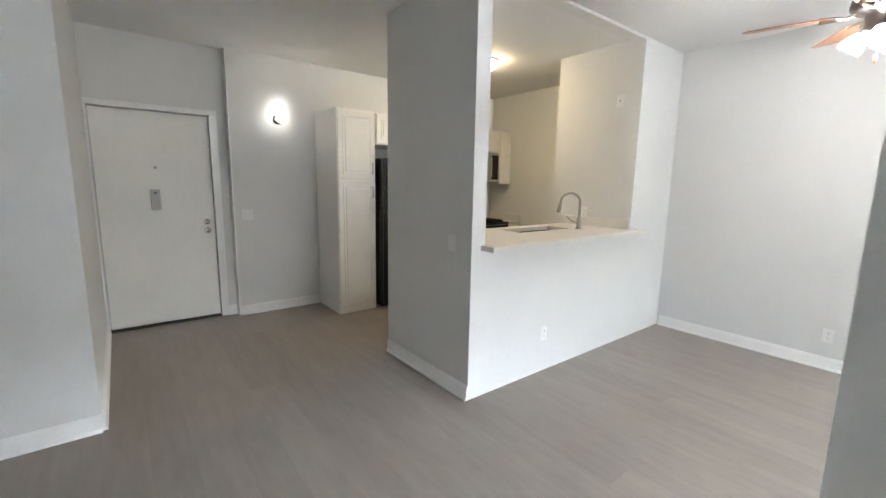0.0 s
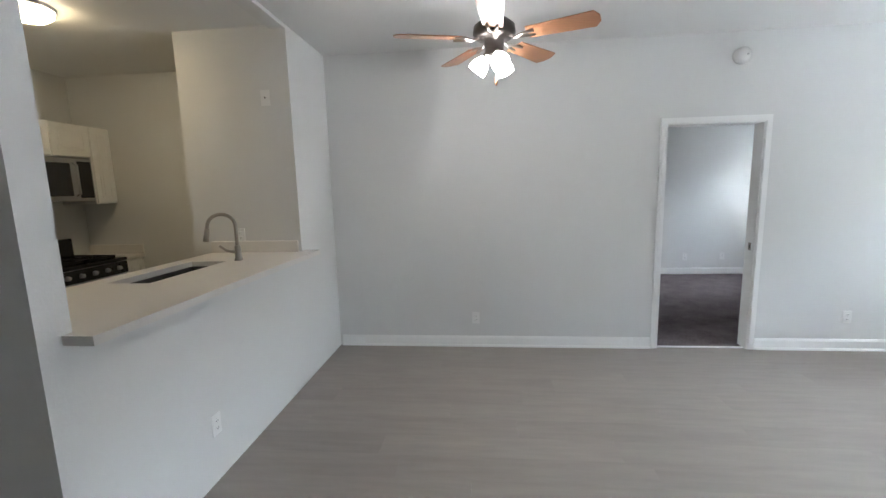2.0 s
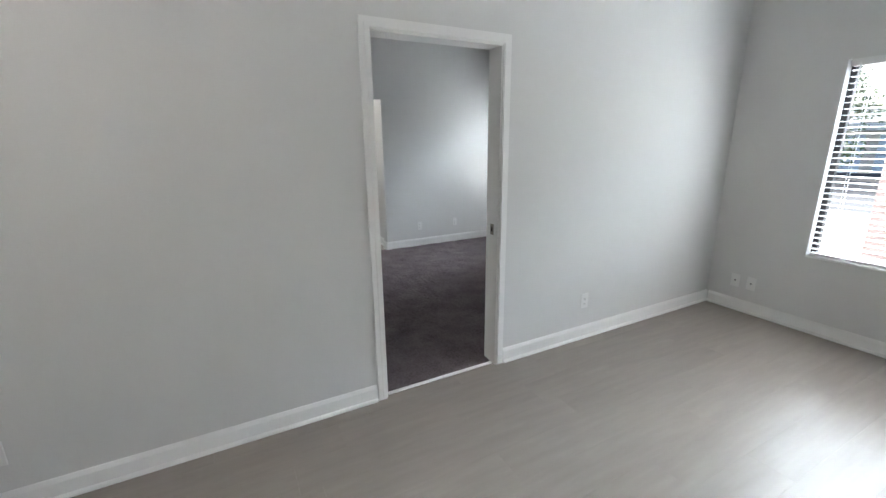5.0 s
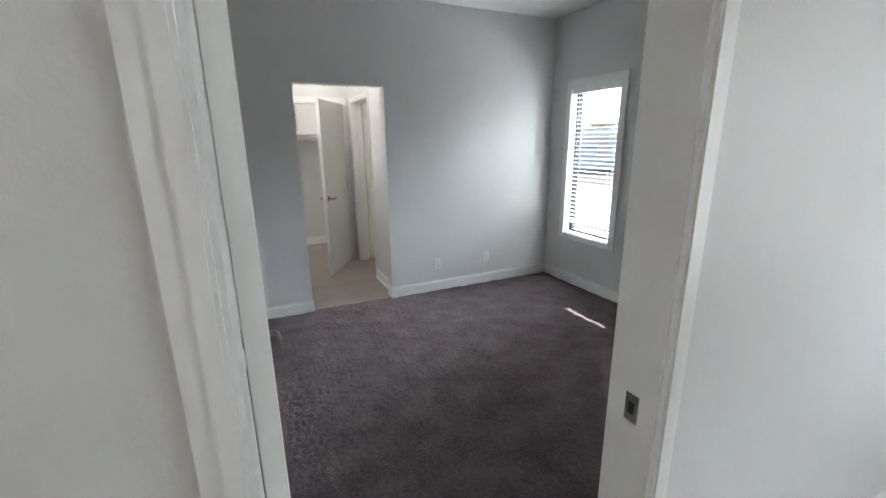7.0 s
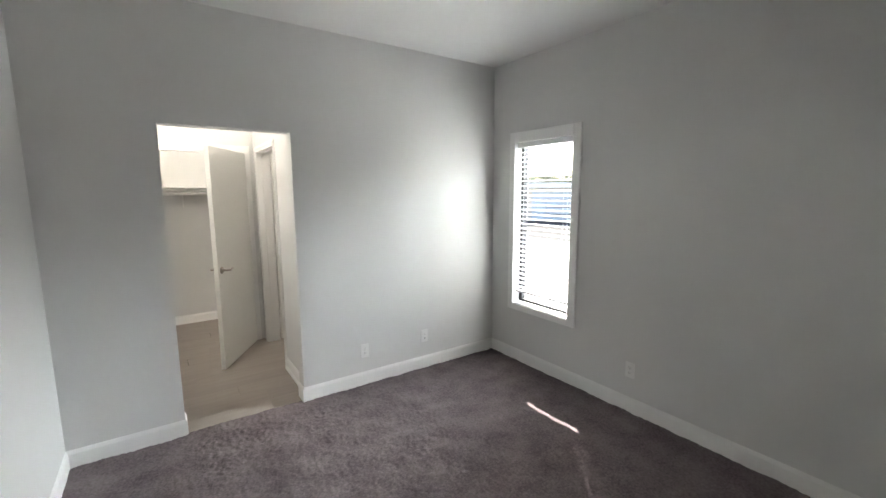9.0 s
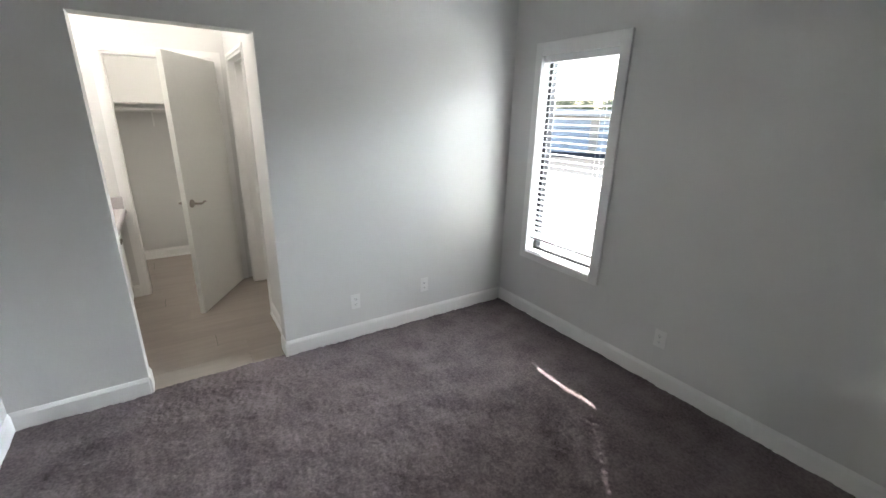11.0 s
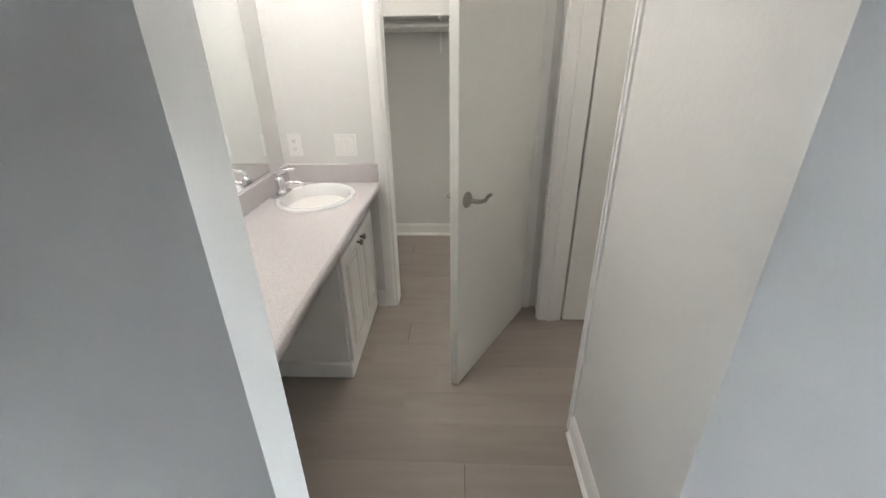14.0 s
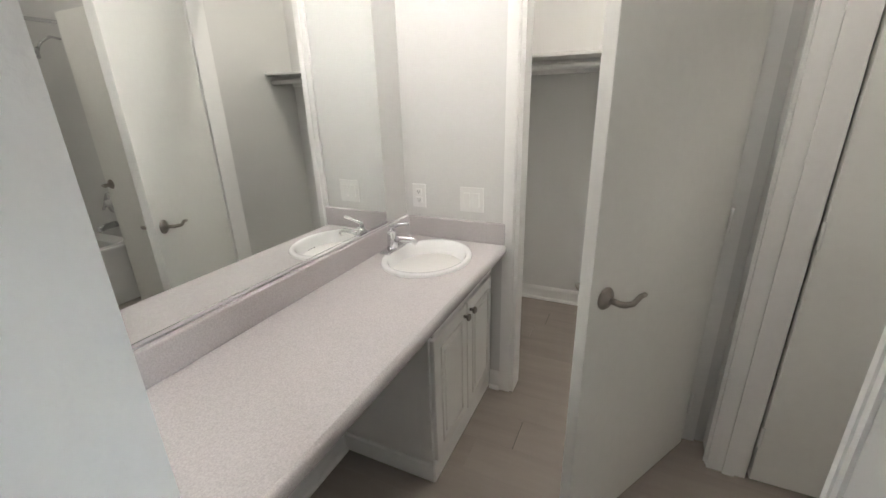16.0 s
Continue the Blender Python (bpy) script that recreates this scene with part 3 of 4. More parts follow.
part("handle", tube([(0.40, 0.565, 0.05), (0.44, 0.565, 0.07), (0.44, 0.565, 0.34), (0.40, 0.565, 0.36)], 0.01), STEEL, mw)
rg = thing("kitchen_range", pose(-2.84, -0.80, 0), "stainless steel range with a black cooktop", "stove")
part("body", boxed(0, 0.62, 0.002, 0.756, 0.04, 0.90, 0.004), STEEL, rg)
part("cooktop", boxed(0.0, 0.65, 0.002, 0.756, 0.902, 0.935, 0.006, 2), BLACKAP, rg)
part("backguard", boxed(0.0, 0.06, 0.002, 0.756, 0.936, 1.13, 0.008, 2), BLACKAP, rg, "black range backguard")
for gy in (0.06, 0.40):
    bm = bmesh.new()
    for k in range(4):
        box(bm, 0.09, 0.58, gy + k * 0.095, gy + k * 0.095 + 0.012, 0.935, 0.965, 0.002)
    for gx in (0.09, 0.33, 0.568):
        box(bm, gx, gx + 0.012, gy, gy + 0.297, 0.94, 0.965, 0.002)
    part("grate", bm, BLACKAP, rg)
od = part("oven_door", boxed(0.622, 0.66, 0.01, 0.748, 0.20, 0.76, 0.005), STEEL, rg)
part("oven_window", boxed(0.66, 0.664, 0.10, 0.66, 0.30, 0.64, 0.003), BLACKAP, od)
part("oven_handle", tube([(0.66, 0.06, 0.71), (0.70, 0.06, 0.71), (0.70, 0.70, 0.71), (0.66, 0.70, 0.71)], 0.012), STEEL, od)
part("control_panel", boxed(0.622, 0.655, 0.01, 0.748, 0.78, 0.895, 0.004), BLACKAP, rg)
for k in range(5):
    part("knob", lathe([(0, 0), (0.022, 0), (0.019, 0.024), (0, 0.026)], 18, pose(0.655, 0.12 + k * 0.13, 0.84) @ TX), STEEL, rg)
bc = thing("base_cabinet", pose(-2.84, -0.036, 0), "white base cabinet with a pale counter", "cabinet")
part("body", boxed(0, 0.60, 0, 0.233, 0.1, 0.89, 0.002), CABP, bc)
panel_door("door", bc, 0.003, 0.230, 0.12, 0.88, 0.60)
part("counter_slab", boxed(0, 0.64, -0.001, 0.233, 0.892, 0.93, 0.004), QUARTZ, bc)
part("backsplash", boxed(0, 0.64, 0.214, 0.233, 0.931, 1.03, 0.003), QUARTZ, bc)

cn = thing("kitchen_counter", pose(0, 0, 0), "pale quartz pass-through counter with a bar overhang", "counter")
bm = bmesh.new()
ZC0, ZC1 = 1.037, 1.072
for a in ((-0.75, -0.62, -2.618, -0.747), (-0.62, -0.36, -2.618, -1.86), (-0.62, -0.36, -1.18, -0.747), (-0.36, 0.001, -2.618, -0.747), (0.001, 0.12, -2.66, -0.67)):
    box(bm, *a, ZC0, ZC1)
bmesh.ops.remove_doubles(bm, verts=bm.verts, dist=0.0005)
part("slab", bm, QUARTZ, cn)
part("side_splash", boxed(-0.75, -0.02, -0.768, -0.747, ZC1, ZC1 + 0.09, 0.003), QUARTZ, cn)
kb = thing("base_cabinet", pose(-0.70, -2.61, 0), "white base cabinet below the pass-through counter", "cabinet")
part("body", boxed(0.0, 0.575, 0.0, 0.74, 0.0, 0.75, 0.002), CABP, kb)
part("body", boxed(0.0, 0.575, 0.74, 1.86, 0.0, 0.75, 0.002), CABP, kb)
part("top_rail", boxed(0.0, 0.03, 0.0, 1.86, 0.75, 1.036, 0.002), CABP, kb)
ks = thing("kitchen_sink", pose(-0.49, -1.52, 0.838), "stainless steel undermount kitchen sink", "sink")
bm = bmesh.new()
box(bm, -0.14, 0.14, -0.35, 0.35, 0, 0.006)
box(bm, -0.142, -0.134, -0.35, 0.35, 0.006, 0.198)
box(bm, 0.134, 0.142, -0.35, 0.35, 0.006, 0.198)
box(bm, -0.134, 0.134, -0.35, -0.342, 0.006, 0.198)
box(bm, -0.134, 0.134, 0.342, 0.35, 0.006, 0.198)
# the shade inside the basin is put into its dark colour
part("basin", bm, SHADED_STEEL, ks)
kf = thing("kitchen_faucet", pose(-0.29, -1.14, ZC1), "brushed nickel gooseneck kitchen faucet", "faucet")
part("base", lathe([(0, 0), (0.028, 0), (0.028, 0.008), (0.022, 0.02), (0.02, 0.10), (0.016, 0.11), (0, 0.11)], 24), NICKEL, kf)
pts = [(0, 0, 0.09), (0, 0, 0.20)] + [(-0.085 + 0.085 * math.cos(a), -0.03 + 0.03 * math.cos(a), 0.245 + 0.085 * math.sin(a)) for a in [math.pi * i / 12 for i in range(13)]] + [(-0.175, -0.062, 0.205)]
part("spout", tube(pts, 0.0125, 14), NICKEL, kf)
part("spray_head", tube([(-0.172, -0.061, 0.235), (-0.178, -0.063, 0.19), (-0.186, -0.066, 0.145)], 0.016, 14, 0.021), NICKEL, kf)
part("handle", tube([(-0.01, -0.012, 0.06), (-0.05, -0.045, 0.075), (-0.085, -0.075, 0.115)], 0.011, 12, 0.008), NICKEL, kf)
kl = thing("ceiling_light", pose(-1.47, -1.30, H), "round lit kitchen ceiling light", "ceiling light")
part("base_ring", lathe([(0, 0), (0.15, 0), (0.15, -0.02), (0, -0.02)], 36), TRIM, kl)
part("diffuser", lathe([(0.14, -0.02), (0.135, -0.05), (0.10, -0.08), (0.05, -0.095), (0, -0.10)], 36), KITCHEN_GLASS, kl, "glowing glass dome")


# ---- windows and blinds ----
def window(name, x, y0, y1, z0, z1, mull, frame_mat, label):
    w = thing(name, pose(x, y0, z0), label, "window", kind="structure")
    L, T = y1 - y0, z1 - z0
    f = 0.035
    bm = bmesh.new()
    box(bm, 0.07, 0.12, 0, L, 0, f)
    box(bm, 0.07, 0.12, 0, L, T - f, T)
    box(bm, 0.07, 0.12, 0, f, f, T - f)
    box(bm, 0.07, 0.12, L - f, L, f, T - f)
    part("window_frame", bm, frame_mat, w)
    edges = [f] + [m - y0 for m in mull] + [L - f]
    for m in mull:
        part("mullion", boxed(0.07, 0.12, m - y0 - 0.024, m - y0 + 0.024, f, T - f, 0.003), frame_mat, w)
    for a, b in zip(edges, edges[1:]):
        g = part("pane", boxed(0.092, 0.096, a, b, f, T - f), GLASS, w)
        g.visible_shadow = False
    return w


def blind(x, y0, y1, z0, z1, label, tilt=0.0, pitch=0.043):
    """A horizontal slat blind hanging in a window opening."""
    b = thing("window_blind", pose(x, y0, z0), label, "blind", "window blinds")
    L, T = y1 - y0, z1 - z0
    part("headrail", boxed(-0.028, 0.028, 0.004, L - 0.004, T - 0.045, T, 0.002), SLAT, b)
    part("bottom_rail", boxed(-0.025, 0.025, 0.006, L - 0.006, 0, 0.018, 0.003), SLAT, b)
    bm = bmesh.new()
    cords = (0.09, L - 0.09) if L < 1.0 else (0.12, L / 2, L - 0.12)
    across = (-1.0, -0.6, -0.18, 0.18, 0.6, 1.0)
    along = [0.008] + [c + d for c in cords for d in (-0.008, 0.008)] + [L - 0.008]
    grid = [[[bm.verts.new((0.025 * q, yy, 0.003 * (1 - q * q) + dz)) for yy in along] for q in across] for dz in (0, 0.0025)]
    for i in range(len(across) - 1):
        for j in range(len(along) - 1):
            if i == 2 and j % 2 == 1:
                continue
            for g in grid:
                bm.faces.new((g[i][j], g[i + 1][j], g[i + 1][j + 1], g[i][j + 1]))
    for i in (0, len(across) - 1):
        for j in range(len(along) - 1):
            bm.faces.new((grid[0][i][j], grid[0][i][j + 1], grid[1][i][j + 1], grid[1][i][j]))
    bmesh.ops.recalc_face_normals(bm, faces=bm.faces)
    me = mesh_of("slat", bm, SLAT)
    k = int((T - 0.075) / pitch)
    for i in range(k):
        s = new("slat", me)
        s.parent = b
        s.location = (0, 0, 0.045 + i * pitch)
        s.rotation_euler = (0, radians(tilt + random.uniform(-1.2, 1.2)), 0)
    for yy in cords:
        for dx in (-0.027, 0.027):
            part("cord", tube([(dx, yy, 0.01), (dx, yy, T - 0.04)], 0.0011, 5), SLAT, b)
    part("tilt_wand", tube([(-0.035, L - 0.06, T - 0.03), (-0.038, L - 0.06, T - 0.62)], 0.004, 8), PLASTIC, b)
    return b


window("window_1", XW, *LW[:2], LW[2], LW[3], (-2.63, -1.335), BRONZE, "wide dark-framed sliding window with white blinds")
setting("window_sill", boxed(XW - 0.02, XW + 0.07, LW[0], LW[1], LW[2], LW[2] + 0.016, 0.004), TRIM, "white painted window sill", "sill")
blind(XW + 0.035, LW[0] + 0.01, -1.99, LW[2] + 0.02, LW[3], "white horizontal slat blind lowered over the window")
blind(XW + 0.035, -1.985, LW[1] - 0.01, LW[2] + 0.02, LW[3], "white horizontal slat blind lowered over the window")
window("window_2", XB, *BW[:2], BW[2], BW[3], (), BRONZE, "narrow bedroom window with a white blind")
bm = bmesh.new()
for a in ((BW[0] - 0.075, BW[0], BW[2] - 0.06, BW[3] + 0.09), (BW[1], BW[1] + 0.065, BW[2] - 0.06, BW[3] + 0.09), (BW[0], BW[1], BW[3], BW[3] + 0.09), (BW[0], BW[1], BW[2] - 0.06, BW[2])):
    box(bm, XB - 0.018, XB, *a, 0.003)
setting("trim_bedroom_window", bm, TRIM, "white painted flat window casing", "trim")
setting("window_sill", boxed(XB - 0.004, XB + 0.07, BW[0], BW[1], BW[2], BW[2] + 0.012, 0.003), TRIM, "white painted bedroom window sill", "sill")
blind(XB + 0.035, BW[0] + 0.005, BW[1] - 0.005, BW[2] + 0.11, BW[3], "white slat blind hanging just above the sill")

# ---- vanity ----
VX, VZ = 2.917, 0.810
vt = thing("vanity_counter", pose(VX, 3.434, 0), "long grey speckled laminate vanity counter", "counter")
bm = bmesh.new()
SX, SY, RX, RY = 0.256, 1.281, 0.187, 0.222
n = 48
x0, x1, y0, y1 = 0.0, 0.508, 0.0, 1.567


def rim(a):
    c, s = math.cos(a), math.sin(a)
    t = min(((x1 - SX) if c > 0 else (SX - x0)) / max(abs(c), 1e-9), ((y1 - SY) if s > 0 else 0.26) / max(abs(s), 1e-9))
    return SX + c * t, SY + s * t


angles = sorted({2 * math.pi * i / n for i in range(n)} | {math.atan2(dy, dx) % (2 * math.pi) for dx in (x1 - SX, x0 - SX) for dy in (y1 - SY, -0.26)})
ins = [bm.verts.new((SX + (RX - 0.02) * math.cos(a), SY + (RY - 0.02) * math.sin(a), VZ)) for a in angles]
outs = [bm.verts.new((*rim(a), VZ)) for a in angles]
low = [bm.verts.new((v.co.x, v.co.y, VZ - 0.05)) for v in ins]
for i in range(len(angles)):
    j = (i + 1) % len(angles)
    bm.faces.new((ins[i], outs[i], outs[j], ins[j]))
    bm.faces.new((ins[j], low[j], low[i], ins[i]))
box(bm, x0, x1, y0, SY - 0.26, VZ - 0.02, VZ)
nose = [(x1, VZ), (x1 + 0.008, VZ - 0.002), (x1 + 0.014, VZ - 0.008), (x1 + 0.016, VZ - 0.018), (x1 + 0.016, VZ - 0.034), (x1 + 0.010, VZ - 0.040), (x1 - 0.006, VZ - 0.040)]
ra, rb = [[bm.verts.new((x, y, z)) for x, z in nose] for y in (y0, y1)]
for i in range(len(nose) - 1):
    bm.faces.new((ra[i], ra[i + 1], rb[i + 1], rb[i])).smooth = True
bm.faces.new(ra)
part("countertop", bm, LAMINATE, vt)
part("backsplash", boxed(0, 0.022, 0, y1, VZ, VZ + 0.102, 0.005, 2), LAMINATE, vt)
part("side_splash", boxed(0.022, x1 + 0.01, y1 - 0.020, y1, VZ, VZ + 0.102, 0.005, 2), LAMINATE, vt)
vc = thing("vanity_cabinet", pose(VX, 4.35, 0), "white two-door vanity cabinet below the sink", "cabinet")
part("body", boxed(0, 0.435, 0, 0.652, 0.09, 0.769, 0.002), CABP, vc)
part("plinth", boxed(0, 0.447, -0.012, 0.652, 0, 0.09, 0.006), TRIM, vc)
part("drawer_front", boxed(0.435, 0.453, 0.006, 0.646, 0.662, 0.764, 0.003), CABP, vc)
panel_door("door", vc, 0.006, 0.324, 0.10, 0.652, 0.435, knob=(0.292, 0.605))
panel_door("door", vc, 0.328, 0.646, 0.10, 0.652, 0.435, knob=(0.36, 0.605))
vs = thing("vanity_sink", pose(VX + SX, 3.434 + SY, VZ), "white oval drop-in porcelain sink", "sink")
bm = lathe([(1.0, 0.001), (1.0, 0.010), (0.97, 0.016), (0.90, 0.016), (0.86, 0.008), (0.80, -0.03), (0.66, -0.085), (0.40, -0.12), (0.12, -0.13), (0.0, -0.131)], 56)
bm.transform(Matrix.Diagonal((RX, RY, 1, 1)))
part("basin", bm, PORCELAIN, vs)
part("drain", lathe([(0, -0.126), (0.022, -0.126), (0.024, -0.129), (0, -0.13)], 24), CHROME, vs)
for k in (-1, 0, 1):
    part("overflow_hole", boxed(0.142, 0.150, k * 0.02 - 0.004, k * 0.02 + 0.004, -0.048, -0.038, 0.001), DARK, vs)
vf = thing("vanity_faucet", pose(VX + 0.085, 3.434 + SY, VZ + 0.015), "chrome single-lever vanity faucet", "faucet")
part("base_plate", boxed(-0.026, 0.026, -0.075, 0.075, 0, 0.014, 0.006, 2), CHROME, vf)
part("body", lathe([(0, 0.012), (0.026, 0.012), (0.023, 0.03), (0.022, 0.075), (0.018, 0.09), (0, 0.094)], 24), CHROME, vf)
part("spout", tube([(0.0, 0, 0.045), (0.05, 0, 0.06), (0.10, 0, 0.062), (0.122, 0, 0.045)], 0.015, 14, 0.011), CHROME, vf)
part("lever", tube([(0.0, 0, 0.09), (-0.005, 0, 0.108), (0.03, 0, 0.12), (0.085, 0, 0.132)], 0.012, 12, 0.007), CHROME, vf)
mi = thing("wall_mirror", pose(2.915, 3.445, 0.928), "large frameless wall mirror above the vanity", "mirror")
part("glass", boxed(0.001, 0.006, 0, 1.362, 0, 0.895), MIRROR, mi)
part("edge_channel", boxed(0.001, 0.009, 0, 1.362, -0.010, 0.0), CHROME, mi)
# unseen bar lamp, added to brighten the wall beside the mirror
vl = thing("vanity_fill_light", pose(2.915, 4.35, 2.05), "bar light added out of view above the mirror", "wall lamp")
part("back_plate", boxed(0, 0.03, -0.30, 0.30, -0.05, 0.05, 0.006), CHROME, vl)
for k in (-1, 0, 1):
    part("bulb", lathe([(0, 0), (0.02, 0), (0.025, 0.02), (0.048, 0.055), (0.045, 0.085), (0.02, 0.105), (0, 0.107)], 20, pose(0.03, k * 0.2, 0) @ TX), VANITY_GLASS, vl, "glowing globe bulb")
cs = thing("closet_shelf", pose(2.94, 5.83, 1.665), "white closet shelf with a hanging rod", "shelf")
part("shelf_board", boxed(-0.02, 1.678, 0, 0.299, 0, 0.018, 0.002), TRIM, cs)
part("cleat", boxed(-0.02, 1.678, 0.282, 0.299, -0.08, 0, 0.002), TRIM, cs)
part("rod", tube([(-0.02, 0.07, -0.05), (1.678, 0.07, -0.05)], 0.017), TRIM, cs)
bm = bmesh.new()
box(bm, 0.79, 0.805, 0.04, 0.282, -0.012, 0.0)
box(bm, 0.79, 0.805, 0.26, 0.282, -0.22, -0.012)
part("bracket", bm, TRIM, cs)

# unseen domes, added for the even light in closet and vanity
for lx, ly, what in ((3.85, 5.45, "closet"), (3.75, 4.2, "vanity")):
    cl = thing("ceiling_light", pose(lx, ly, H), "round lit %s ceiling light" % what, "ceiling light")
    part("base_ring", lathe([(0, 0), (0.12, 0), (0.12, -0.02), (0, -0.02)], 32), TRIM, cl)
    part("diffuser", lathe([(0.11, -0.02), (0.10, -0.06), (0.06, -0.08), (0, -0.085)], 32), BATH_GLASS, cl, "glowing glass dome")

# ---- bathroom ----
tub = thing("bathtub", pose(5.45, 3.56, 0), "white glossy built-in bathtub along the wall", "bathtub")
bm = bmesh.new()
box(bm, 0, 0.09, 0, 1.5, 0, 0.46, 0.015, 2)
box(bm, 0.75, 0.84, 0, 1.5, 0, 0.46, 0.015, 2)
box(bm, 0.09, 0.75, 0, 0.12, 0, 0.46, 0.01)
box(bm, 0.09, 0.75, 1.38, 1.5, 0, 0.46, 0.01)
box(bm, 0.09, 0.75, 0.12, 1.38, 0, 0.10)
part("shell", bm, PORCELAIN, tub)
TN = Matrix.Rotation(radians(90), 4, "X")
sv = thing("shower_valve", pose(5.72, 5.08, 0.74), "round chrome shower valve on the tub wall", "faucet")
part("escutcheon", lathe([(0, 0), (0.085, 0), (0.08, 0.012), (0.03, 0.02), (0.028, 0.05), (0, 0.052)], 32, TN), CHROME, sv)
part("lever", tube([(0, -0.05, 0), (0.03, -0.06, -0.05)], 0.010), CHROME, sv)
ts = thing("tub_spout", pose(5.74, 5.08, 0.56), "chrome bathtub spout below the valve", "faucet")
part("spout", tube([(0, 0, 0), (0, -0.08, 0), (0, -0.13, -0.015), (0, -0.14, -0.03)], 0.024), CHROME, ts)
sh = thing("wall_shower", pose(5.74, 5.08, 1.93), "chrome wall shower on a bent arm", "shower")
part("arm", tube([(0, 0, 0), (0, -0.06, 0.01), (0, -0.12, -0.03), (0, -0.15, -0.07)], 0.009), CHROME, sh)
part("head", lathe([(0, 0), (0.012, 0), (0.016, -0.02), (0.034, -0.05), (0.034, -0.06), (0, -0.06)], 24, pose(0, -0.15, -0.07, -35)), CHROME, sh)
sr = thing("shower_rod", pose(5.48, 3.55, 2.0), "chrome shower curtain rod", "rod")
part("rod", tube([(0, 0, 0), (0, 1.53, 0)], 0.013), CHROME, sr)
# unseen lamp, added so the bathroom door is not too dark
bl = thing("ceiling_light", pose(5.0, 4.3, H), "round dim ceiling light added unseen in the bathroom", "ceiling light")
part("base_ring", lathe([(0, 0), (0.14, 0), (0.14, -0.02), (0, -0.02)], 32), TRIM, bl)
part("diffuser", lathe([(0.13, -0.02), (0.12, -0.06), (0.07, -0.085), (0, -0.09)], 32), BATH_FILL_GLASS, bl, "softly glowing glass dome")

# ---- outside ----
setting("ground", boxed(6.5, 400, -300, 300, -0.6, -0.3), CONCRETE, "sunlit pale concrete ground outside", "ground")
setting("ground", boxed(-300, 6.5, -300, 300, -0.6, -0.3), CONCRETE, "pale concrete ground under the building", "ground")


setting("road", boxed(16.0, 120, -150, 150, -0.299, -0.29), ASPHALT, "grey asphalt street beyond the yard", "road")


def tree(x, y, h, seed):
    rnd = random.Random(seed)
    t = thing("tree", pose(x, y, -0.3), "leafy green tree beyond the yard", "tree", "garden trees")
    part("trunk", tube([(0, 0, 0), (0.1, 0.05, h * 0.25), (0.0, 0.1, h * 0.5), (0.1, 0, h * 0.8)], 0.04 * h, 10, 0.01 * h), BARK, t)
    verts, faces = [], []
    tips = [Vector((math.cos(q) * h * 0.3, math.sin(q) * h * 0.3, h * 0.28)) for q in (0.4, 1.9, 3.4, 5.0)]
    for k in range(9):
        a, s = k * 2.4, rnd.uniform(0.35, 0.7)
        e = Vector((math.cos(a) * h * rnd.uniform(0.2, 0.42), math.sin(a) * h * rnd.uniform(0.2, 0.42), h * (s + rnd.uniform(0.1, 0.3))))
        part("limb", tube([(0.05, 0.05, h * s * 0.8), (e.x * 0.5, e.y * 0.5, h * s * 0.95), tuple(e)], 0.015 * h, 6, 0.004 * h), BARK, t)
        tips.append(e)
    for e in tips + [Vector((0, 0, h * 0.85))]:
        for _ in range(420):
            d = Vector((rnd.gauss(0, 1), rnd.gauss(0, 1), rnd.gauss(0, 0.8))).normalized() * h * 0.19 * rnd.random() ** 0.45
            c = e + d
            u = Vector((rnd.gauss(0, 1), rnd.gauss(0, 1), rnd.gauss(0, 1))).normalized()
            v = u.orthogonal().normalized()
            s = h * rnd.uniform(0.012, 0.026)
            i = len(verts)
            verts += [c + u * s, c + v * s * 0.6, c - u * s, c - v * s * 0.6]
            faces.append((i, i + 1, i + 2, i + 3))
    me = bpy.data.meshes.new("crown")
    me.from_pydata([tuple(v) for v in verts], [], faces)
    me.materials.append(LEAF)
    cr = new("crown", me)
    cr.parent = t
    return t


for i, (x, y, h) in enumerate(((26, 7.5, 4.6), (30, 12, 5.0), (40, 31, 4.2), (45, 38.5, 4.4), (22, 10.5, 3.8), (47, 33, 4.6), (50, 47, 4.6), (38, 34.5, 3.6), (24, -2, 5.0))):
    tree(x, y, h, i + 3)


def house(x, y, w, d, h, rz):
    o = thing("house", pose(x, y, -0.3, 0, 0, rz), "low stucco house with a grey shingle roof", "house", "neighbouring houses")
    part("wall", boxed(-w / 2, w / 2, -d / 2, d / 2, 0, h), STUCCO, o)
    bm = bmesh.new()
    a = [bm.verts.new(p) for p in ((-w / 2 - 0.5, -d / 2 - 0.5, h), (w / 2 + 0.5, -d / 2 - 0.5, h), (w / 2 + 0.5, d / 2 + 0.5, h), (-w / 2 - 0.5, d / 2 + 0.5, h), (-w / 2 + 1, 0, h + 1.5), (w / 2 - 1, 0, h + 1.5))]
    for f in ((0, 1, 5, 4), (2, 3, 4, 5), (1, 2, 5), (3, 0, 4), (3, 2, 1, 0)):
        bm.faces.new([a[i] for i in f])
    part("roof", bm, ROOF, o)
    for k in range(3):
        wx = -w / 2 + w * (k + 0.5) / 3
        wi = part("window", boxed(wx - 0.7, wx + 0.7, -d / 2 - 0.05, -d / 2 - 0.002, 0.9, 2.1, 0.01), BRONZE, o)
        part("sill", boxed(wx - 0.8, wx + 0.8, -d / 2 - 0.12, -d / 2 - 0.002, 0.82, 0.89), STUCCO, wi)
    return o


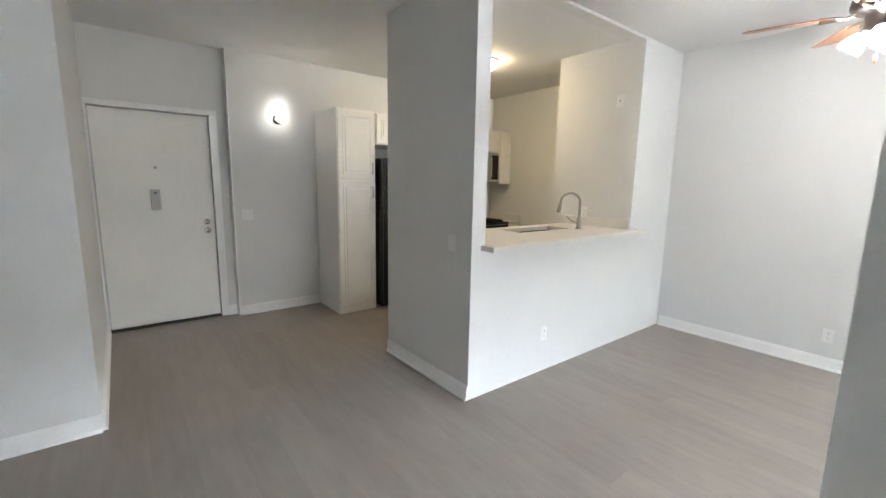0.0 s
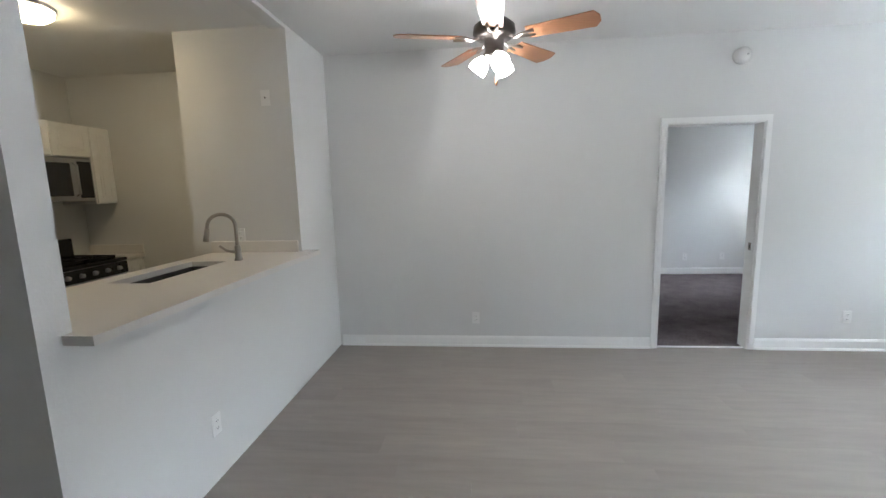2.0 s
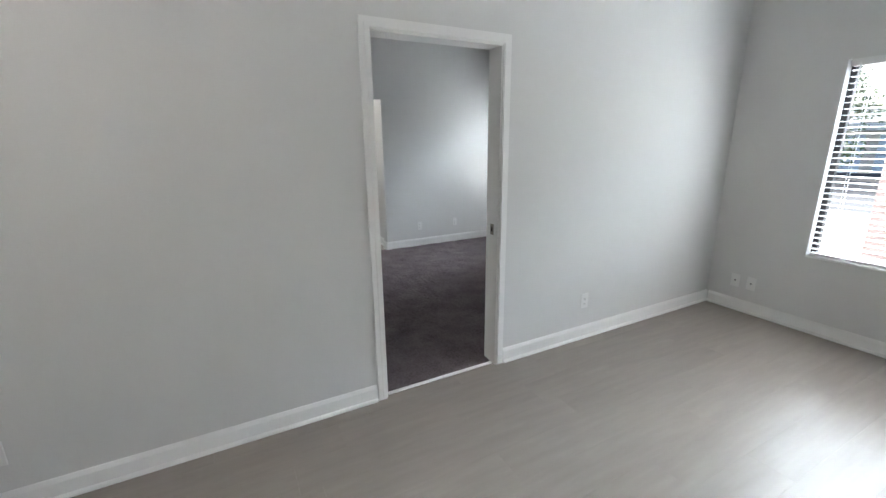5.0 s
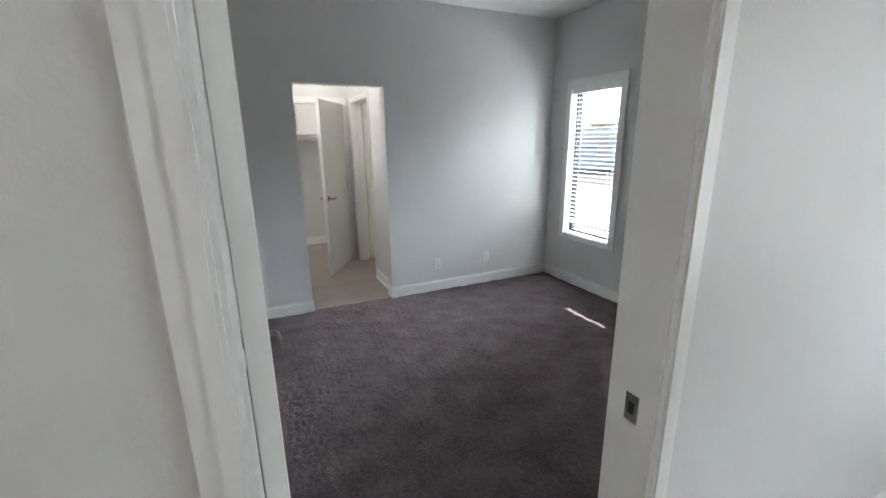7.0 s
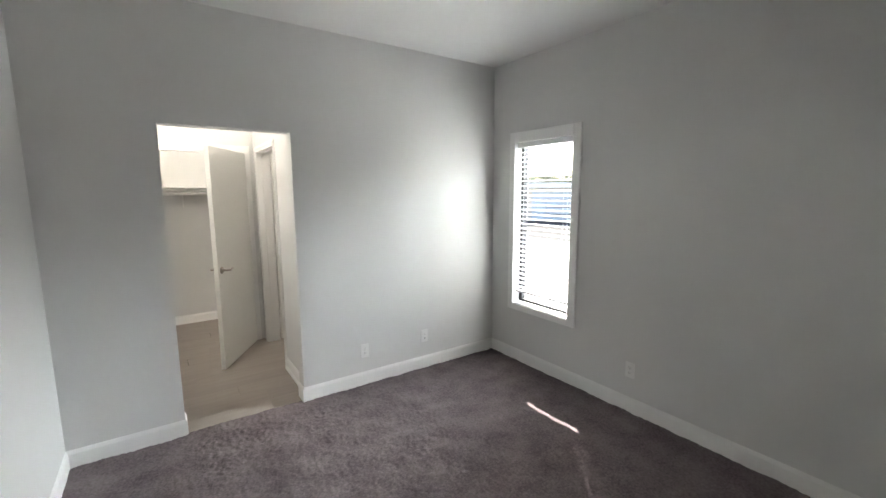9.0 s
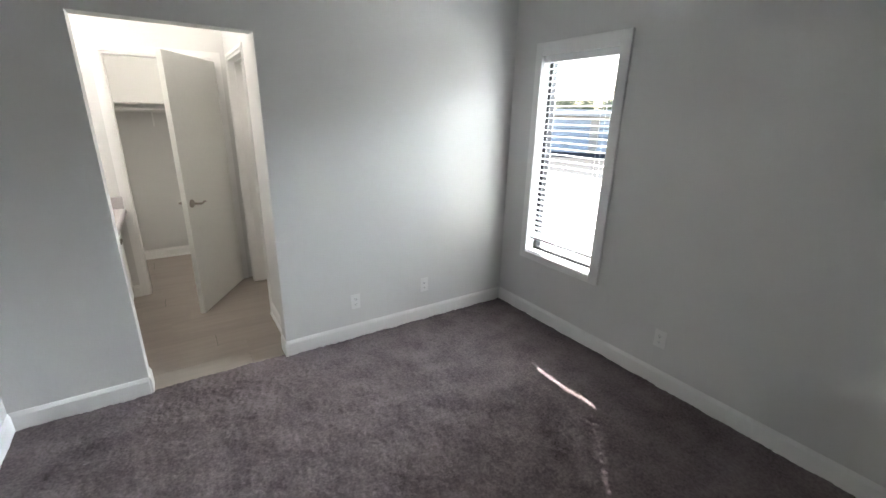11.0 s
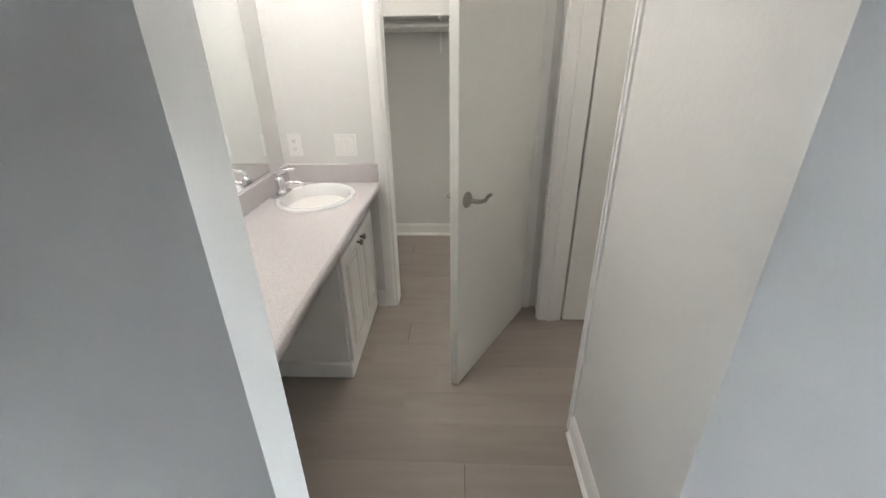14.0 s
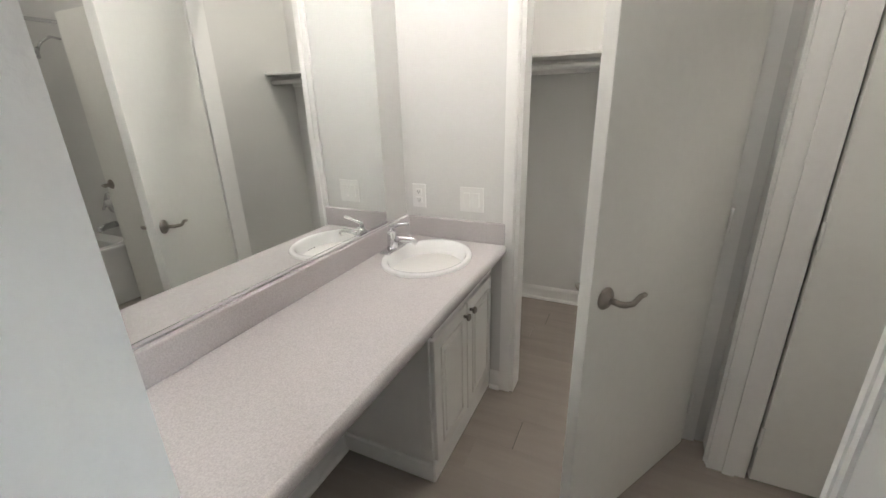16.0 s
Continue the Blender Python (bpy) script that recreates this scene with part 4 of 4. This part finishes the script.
def garage_row(x, y, bays, rz):
    """A long low row of garages with a pale flat roof edge and blue-grey doors."""
    o = thing("garage_row", pose(x, y, -0.3, 0, 0, rz), "long low pale garage row with blue-grey doors", "garage", "neighbouring houses")
    w = bays * 2.9 + 0.4
    part("wall", boxed(-w / 2, w / 2, 0, 6, 0, 2.05), STUCCO, o)
    part("roof", boxed(-w / 2 - 0.4, w / 2 + 0.4, -0.5, 6.4, 2.05, 2.4, 0.02), PALEROOF, o, "pale flat roof")
    for k in range(bays):
        c = -w / 2 + 0.2 + 2.9 * (k + 0.5)
        d = part("door", boxed(c - 1.2, c + 1.2, -0.04, -0.002, 0.02, 1.85, 0.01), BLUEDOOR, o)
        for z in (0.45, 0.9, 1.35):
            part("panel_seam", boxed(c - 1.18, c + 1.18, -0.05, -0.041, z, z + 0.03), BRONZE, d)
    return o


garage_row(25, 15, 9, -58)
house(44, 17, 14, 8, 2.6, -70)
house(38, 2, 12, 8, 2.6, -90)
house(70, 62, 14, 8, 2.4, -50)
for x, y in ((9.2, -0.35), (9.2, -2.0)):
    p = thing("porch_post", pose(x, y, -0.3), "dark stained square porch post", "post", "porch posts")
    part("shaft", boxed(-0.13, 0.13, -0.13, 0.13, 0.25, 4.2, 0.01), POST, p)
    part("footing", boxed(-0.18, 0.18, -0.18, 0.18, 0, 0.25, 0.01), STUCCO, p)

# ---- floors ----
fl = setting("floor", box(boxed(-3.08, 6.31, -4.84, 0.34, -0.12, -0.005), -1.15, 6.31, -6.34, -4.84, -0.12, -0.005), SLAB, "grey-brown wood-look vinyl plank floor", "floor")
f2 = setting("floor_vanity", boxed(2.79, 6.4, 3.31, 6.27, -0.12, -0.005), SLAB, "grey-brown wood-look vinyl plank floor of the vanity area", "floor")
rows_rng = random.Random(7)
PLANKS = {}


def planks(parent, x0, x1, y0, y1, w=0.185, full=1.25):
    y = y0
    while y < y1 - 0.01:
        b = min(y + w, y1)
        x = x0 - rows_rng.uniform(0, full)
        while x < x1 - 0.005:
            a, c = max(x, x0), min(x + full, x1)
            ln, wd = round(c - a, 2), round(b - y, 3)
            if ln > 0.02:
                if (ln, wd) not in PLANKS:
                    bm = bmesh.new()
                    vs = [bm.verts.new(p) for p in ((0, 0, -0.005), (ln, 0, -0.005), (ln, wd, -0.005), (0, wd, -0.005))]
                    e = 0.0003
                    vt2 = [bm.verts.new(p) for p in ((e, e, 0), (ln - e, e, 0), (ln - e, wd - e, 0), (e, wd - e, 0))]
                    bm.faces.new(vt2)
                    for i in range(4):
                        bm.faces.new((vs[i], vs[(i + 1) % 4], vt2[(i + 1) % 4], vt2[i]))
                    PLANKS[(ln, wd)] = mesh_of("plank", bm, PLANK)
                o = new("plank", PLANKS[(ln, wd)])
                o.parent = parent
                o.location = (a, y, 0)
            x += full
        y = b


planks(fl, -3.07, 6.31, -4.70, 0.012, full=1.4, w=0.2)
planks(fl, -1.01, 6.31, -6.2, -4.70, full=1.4, w=0.2)
planks(fl, -2.84, -0.9, 0.012, 0.2)
planks(f2, 2.915, 6.3, 3.335, 6.13)

# carpet with a lumpy pile
cx0, cx1, cy0, cy1, st = 2.915, XB, 0.034, 3.335, 0.011
nx, ny = int((cx1 - cx0) / st), int((cy1 - cy0) / st)
vv = []
for j in range(ny + 1):
    for i in range(nx + 1):
        x, y = cx0 + (cx1 - cx0) * i / nx, cy0 + (cy1 - cy0) * j / ny
        vv.append((x, y, 0.002 + 0.007 * noise.noise((x * 8, y * 8, 0)) + 0.004 * noise.noise((x * 34, y * 34, 5)) + 0.006 * random.random()))
ff = [(j * (nx + 1) + i, j * (nx + 1) + i + 1, (j + 1) * (nx + 1) + i + 1, (j + 1) * (nx + 1) + i) for j in range(ny) for i in range(nx)]
me = bpy.data.meshes.new("floor_bedroom")
me.from_pydata(vv, [], ff)
me.materials.append(CARPET)
for p in me.polygons:
    p.use_smooth = True
tagged(new("floor_bedroom", me), "dark grey-purple cut pile carpet", "carpet", kind="structure")
setting("subfloor_bedroom", boxed(2.79, 6.4, 0.0, 3.31, -0.12, -0.02), SLAB, "concrete slab below the carpet", "floor")
